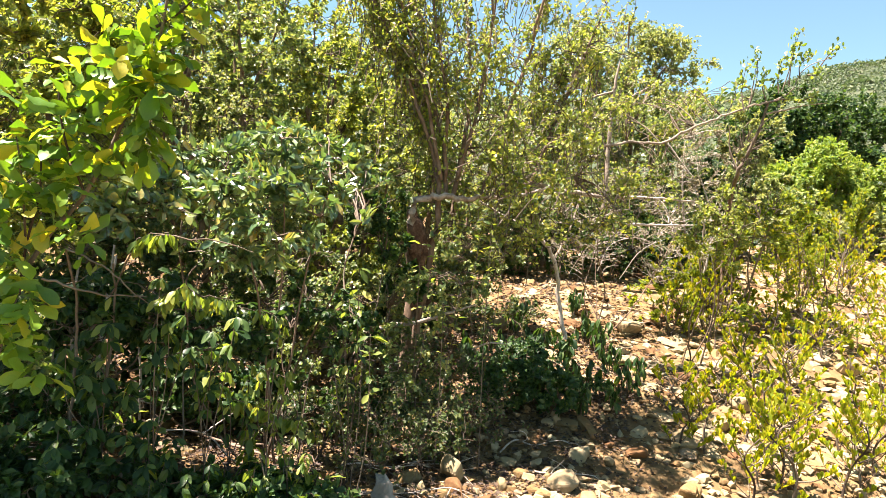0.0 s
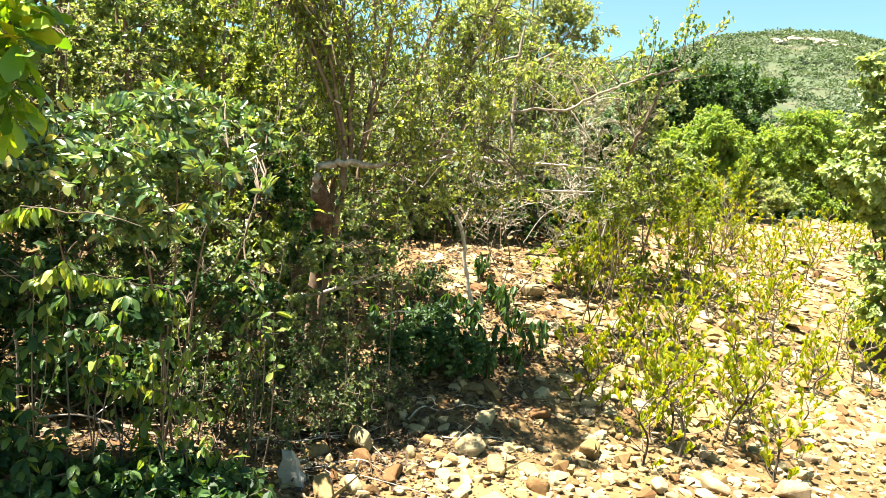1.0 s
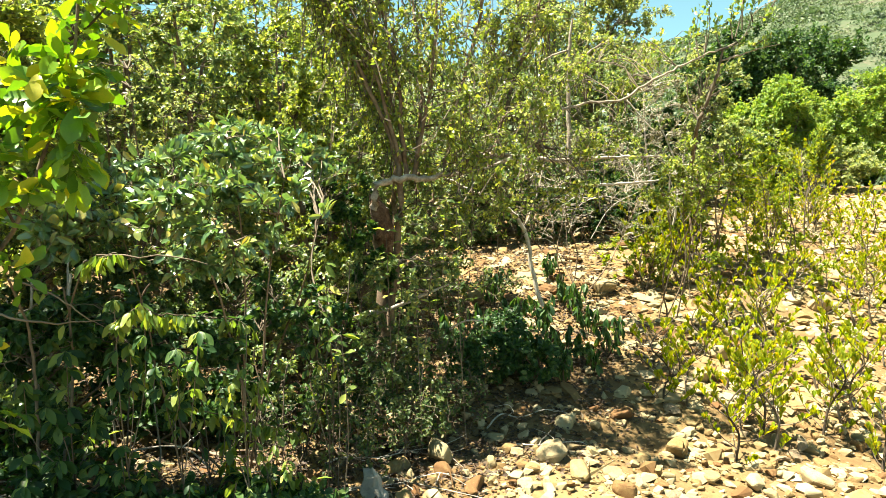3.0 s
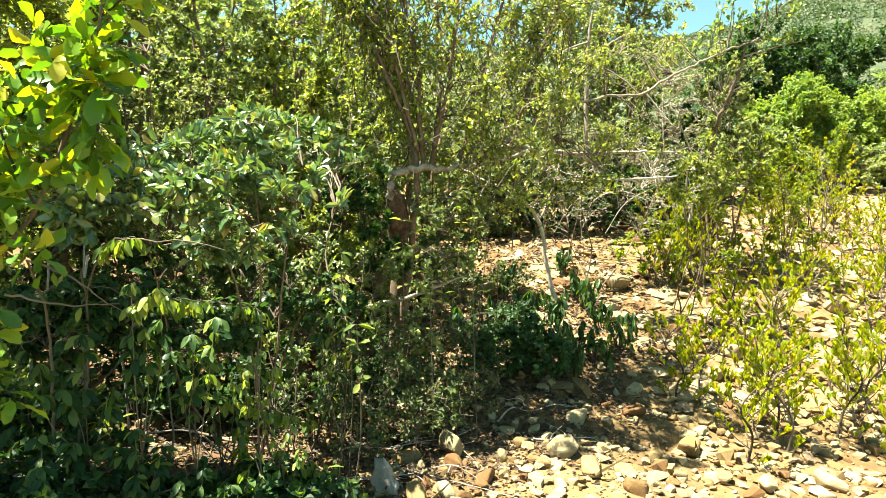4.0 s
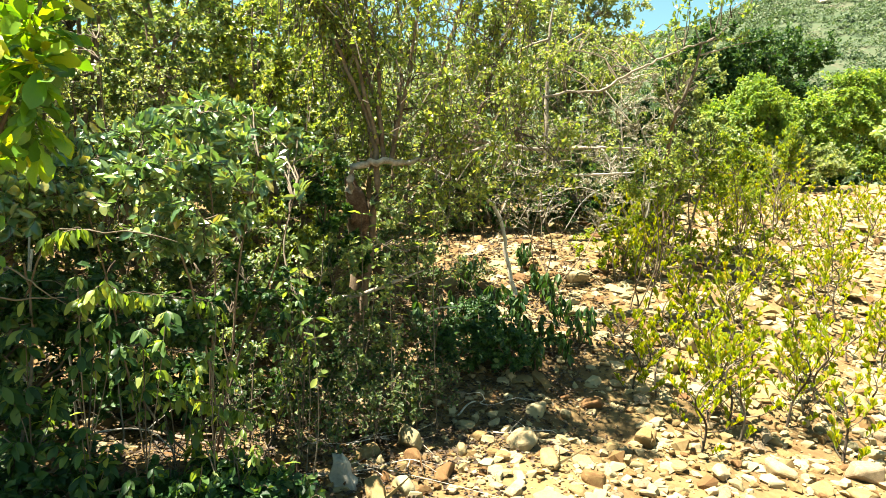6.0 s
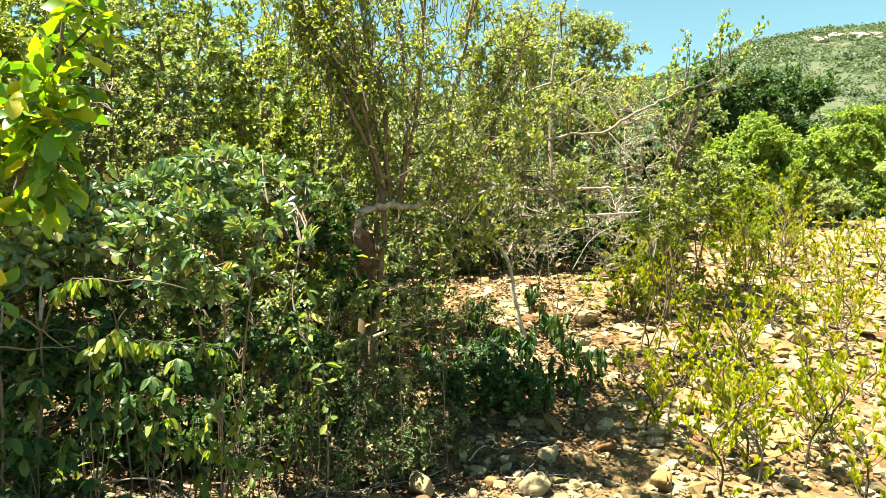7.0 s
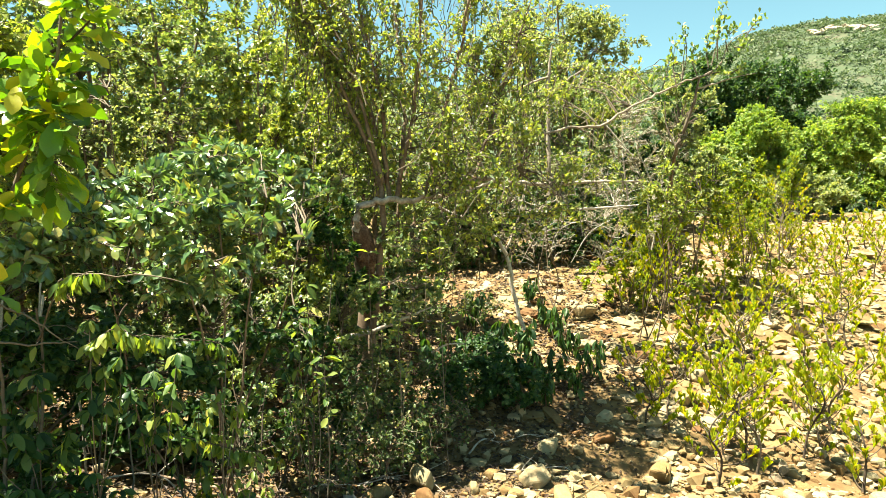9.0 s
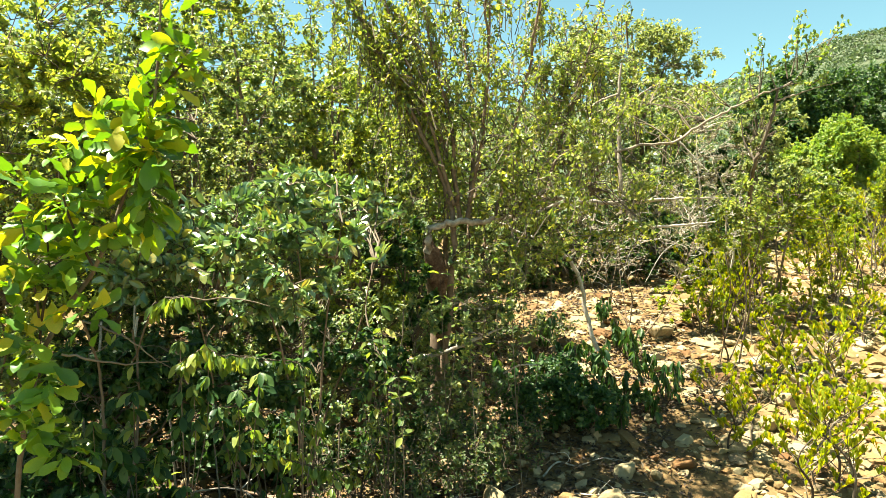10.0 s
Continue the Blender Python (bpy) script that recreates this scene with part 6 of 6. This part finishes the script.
for p, s_, me_, word in (((0.55, 3.78), 0.20, WHITES[0], "WHITE"), ((0.28, 4.38), 0.18, STONES[9], "STONE"), ((0.42, 4.66), 0.14, STONES[2], "STONE"), ((0.12, 3.95), 0.16, STONES[5], "STONE"), ((1.78, 4.45), 0.24, STONES[8], "STONE"), ((2.35, 4.57), 0.22, STONES[0], "STONE"), ((2.04, 4.33), 0.22, WHITES[2], "WHITE"), ((2.56, 4.45), 0.17, WHITES[1], "WHITE"), ((0.3, 3.62), 0.15, WHITES[3], "WHITE"), ((0.0, 3.75), 0.17, STONES[3], "STONE"), ((0.95, 3.85), 0.21, STONES[6], "STONE"), ((1.4, 3.95), 0.2, WHITES[1], "WHITE")):
    stone(me_, *p, s_, word, 0.15, 8)
for k, (p, s) in enumerate((((2.67, 6.46), 0.40), ((2.60, 6.09), 0.34), ((2.33, 6.01), 0.30), ((2.57, 5.86), 0.26), ((3.03, 6.99), 0.34), ((3.36, 7.44), 0.40), ((3.15, 7.95), 0.30), ((3.06, 6.57), 0.22), ((3.21, 7.64), 0.32), ((2.66, 7.86), 0.30), ((1.86, 7.90), 0.42), ((2.32, 8.32), 0.36), ((4.53, 7.94), 0.55), ((4.25, 8.06), 0.4))):
    stone(WHITES[k % 4], *p, s, "WHITE", 0.2, 10, "large white sunlit block among the saplings")
for k, (p, s) in enumerate((((0.57, 4.99), 0.20), ((1.15, 5.15), 0.19), ((0.89, 4.77), 0.17), ((0.64, 4.83), 0.20), ((1.61, 5.37), 0.15), ((3.23, 5.36), 0.22), ((1.91, 4.96), 0.16))):
    stone(WHITES[(k + 1) % 4], *p, s, "WHITE", 0.2)
stone(GREYS[2], *(1.87, 5.48), 0.26, "GREY", 0.2)
stone(GREYS[0], *(0.11, 5.39), 0.20, "GREY", 0.2)
stone(GREYS[1], *(2.78, 5.13), 0.20, "GREY", 0.25)
stone(STONES[2], *(0.92, 5.14), 0.26, "STONE", 0.3)
stone(STONES[5], *(0.33, 4.92), 0.22, "STONE", 0.3)
stone(STONES[1], -2.18, 4.42, 0.20, "STONE", 0.25)
stone(STONES[3], -0.92, 3.85, 0.22, "STONE", 0.3)
taken = [(-0.45, 3.74, 0.2), (-0.02, 4.42, 0.2)]


def free_spot(x, y, r):
    for a, b, c in taken:
        if (a - x) ** 2 + (b - y) ** 2 < (0.8 * (c + r)) ** 2:
            return False
    taken.append((x, y, r))
    return True


made = 0
while made < 262:
    y = 2.95 + 2.5 * rng.random() ** 1.2
    x = rng.uniform(-0.5, 1.0 + 1.0 * y)
    size = float(np.clip(rng.lognormal(-1.9, 0.45), 0.08, 0.34))
    if x < 1.6 and y > 4.4 and rng.random() < 0.75:
        continue
    if not free_spot(x, y, size * 0.5):
        continue
    k = rng.random()
    if k < 0.24:
        stone(WHITES[made % 4], x, y, size, "WHITE")
    elif k < 0.40:
        stone(GREYS[made % 3], x, y, size, "GREY")
    else:
        stone(STONES[made % 10], x, y, size, "STONE")
    made += 1


made = 0
while made < 260:
    y = 5.3 + 3.6 * rng.random()
    x = rng.uniform(0.7 + 0.1 * (y - 5), 1.9 + 0.45 * y)
    if x < 2.0 and y < 6.2 and rng.random() < 0.9:
        continue
    size = float(np.clip(rng.lognormal(-1.55, 0.4), 0.10, 0.5))
    if not free_spot(x, y, size * 0.5):
        continue
    me, word = (WHITES[made % 4], "WHITE") if rng.random() < 0.42 else (STONES[made % 10], "STONE")
    ob = stone(me, x, y, size, word, 0.35, 8, "flat ochre slab lying on the sunlit bank" if word == "STONE" else "")
    ob.name = "flat_stone"
    tagged(ob, "flat ochre slab lying on the sunlit bank" if word == "STONE" else "flat pale slab lying on the sunlit bank", "stone", "flat slabs on the bank")
    ob.matrix_basis = ob.matrix_basis @ Matrix.Diagonal((1, 1, 0.5, 1))
    made += 1


def scatter_stones(name, label, spots, sizes, sink, flats, kinds=STONES):
    """Countless stones as one mesh."""
    V, F, at = [], [], 0
    forms = [FORMS[me.name] for me in kinds]
    for (x, y), s in zip(spots, sizes):
        v, f = forms[int(rng.integers(len(forms)))]
        a = rng.uniform(0, 6.283)
        w = v * (s, s * rng.uniform(0.6, 1), s * flats)
        tx, ty = rng.normal() * 0.10, rng.normal() * 0.10 + 0.2 * (y > 5.5)
        w = np.stack([w[:, 0] * math.cos(a) - w[:, 1] * math.sin(a), w[:, 0] * math.sin(a) + w[:, 1] * math.cos(a), w[:, 2]], -1)
        w[:, 2] += w[:, 0] * tx + w[:, 1] * ty
        h = w[:, 2].max() - w[:, 2].min()
        w += (x, y, ground_z(x, y) + h * (0.5 - sink))
        V.append(w)
        F.append(f + at)
        at += len(v)
    return tagged(new(name, mesh_of(name, np.concatenate(V), np.concatenate(F), kinds[0].materials[0])), label, name.replace("_", " "), kind="stuff")


spots = []
while len(spots) < 3800:
    y = 2.4 + 4.2 * rng.random() ** 1.2
    x = rng.uniform(-0.8 - (y > 4.4) * 0.0, 1.6 + 1.1 * y)
    if x < 0.2 + 1.5 * (y > 4.5) and rng.random() < 0.72:
        continue
    spots.append((x, y))
scatter_stones("gravel", "loose ochre gravel and small stones covering the ground", spots, np.clip(rng.lognormal(-2.85, 0.55, len(spots)), 0.02, 0.18), 0.25, 1.0)
spots = [(float(x), float(y)) for x, y in zip(rng.uniform(0.2, 6.5, 1100), rng.uniform(2.8, 5.8, 1100))]
scatter_stones("pale_gravel", "pale cream pebbles and small stones on the soil", spots, np.clip(rng.lognormal(-2.5, 0.45, len(spots)), 0.03, 0.16), 0.25, 1.0, WHITES)
spots = [(rng.uniform(-0.5, 3.0 + 0.9 * y), y) for y in 5.6 + 9 * rng.random(6000) ** 1.4]
spots = [p for p in spots if p[0] > 1.9 or p[1] > 6.6 or rng.random() < 0.12]
scatter_stones("slab_stones", "flat layered ochre slabs lying on the sunlit bank", spots, np.clip(rng.lognormal(-2.0, 0.5, len(spots)), 0.06, 0.4), 0.5, 0.6)
spots = [(rng.uniform(0.5, 3.0 + 0.9 * y), y) for y in rng.uniform(5.6, 13, 1500)] + [(rng.uniform(3.0, 10.5), y) for y in rng.uniform(9.0, 13.5, 1500)]
spots = [p for p in spots if p[0] > 1.9 or p[1] > 6.6 or rng.random() < 0.12]
scatter_stones("pale_slabs", "pale sun-bleached slabs scattered over the bank", spots, np.clip(rng.lognormal(-1.9, 0.45, len(spots)), 0.07, 0.45), 0.5, 0.6, WHITES)
spots = [(float(x), float(y)) for x, y in rng.normal(size=(2200, 2)) * (2.6, 1.8) + (1.6, 1.4) if y < 2.7]
scatter_stones("path_gravel", "sparse small stones on the trodden sandy soil", spots, np.clip(rng.lognormal(-2.8, 0.5, len(spots)), 0.02, 0.14), 0.3, 0.9)
spots = [(rng.uniform(-3.6, 0.4), rng.uniform(2.6, 6.4)) for _ in range(700)]
scatter_stones("shaded_stones", "stones scattered in the leaf litter under the trees", spots, np.clip(rng.lognormal(-2.6, 0.5, len(spots)), 0.03, 0.2), 0.35, 0.8)

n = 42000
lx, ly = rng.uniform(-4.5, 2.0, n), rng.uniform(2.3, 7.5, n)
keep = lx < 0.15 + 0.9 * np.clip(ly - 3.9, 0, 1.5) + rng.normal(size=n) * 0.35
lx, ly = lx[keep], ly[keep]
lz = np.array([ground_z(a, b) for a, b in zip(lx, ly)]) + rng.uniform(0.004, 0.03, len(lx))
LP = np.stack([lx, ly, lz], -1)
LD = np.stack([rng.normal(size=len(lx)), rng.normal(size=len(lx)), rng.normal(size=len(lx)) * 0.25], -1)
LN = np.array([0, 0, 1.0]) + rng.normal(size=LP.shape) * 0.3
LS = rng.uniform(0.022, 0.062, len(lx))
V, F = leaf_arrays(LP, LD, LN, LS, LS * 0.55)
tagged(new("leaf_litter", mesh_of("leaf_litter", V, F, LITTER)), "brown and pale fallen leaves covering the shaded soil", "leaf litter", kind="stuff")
n = 5000
lx, ly = rng.uniform(-0.8, 2.2, n), rng.uniform(6.2, 9.6, n)
LP = np.stack([lx, ly, np.array([ground_z(a, b) for a, b in zip(lx, ly)]) + rng.uniform(0.004, 0.04, n)], -1)
LS = rng.uniform(0.03, 0.075, n)
V, F = leaf_arrays(LP, rng.normal(size=(n, 3)) * (1, 1, 0.3), np.array([0, 0, 1.0]) + rng.normal(size=(n, 3)) * 0.4, LS, LS * 0.5)
tagged(new("dry_litter", mesh_of("dry_litter", V, F, LITTER)), "dry leaves and bark flakes strewn between the slabs", "leaf litter", kind="stuff")
spots = [(float(x), float(y)) for x, y in zip(rng.uniform(-0.9, 6.0, 6000), 2.5 + 4 * rng.random(6000) ** 1.3)]
scatter_stones("grit", "fine stony grit strewn over the sandy soil", spots, rng.uniform(0.010, 0.032, len(spots)), 0.2, 1.0)
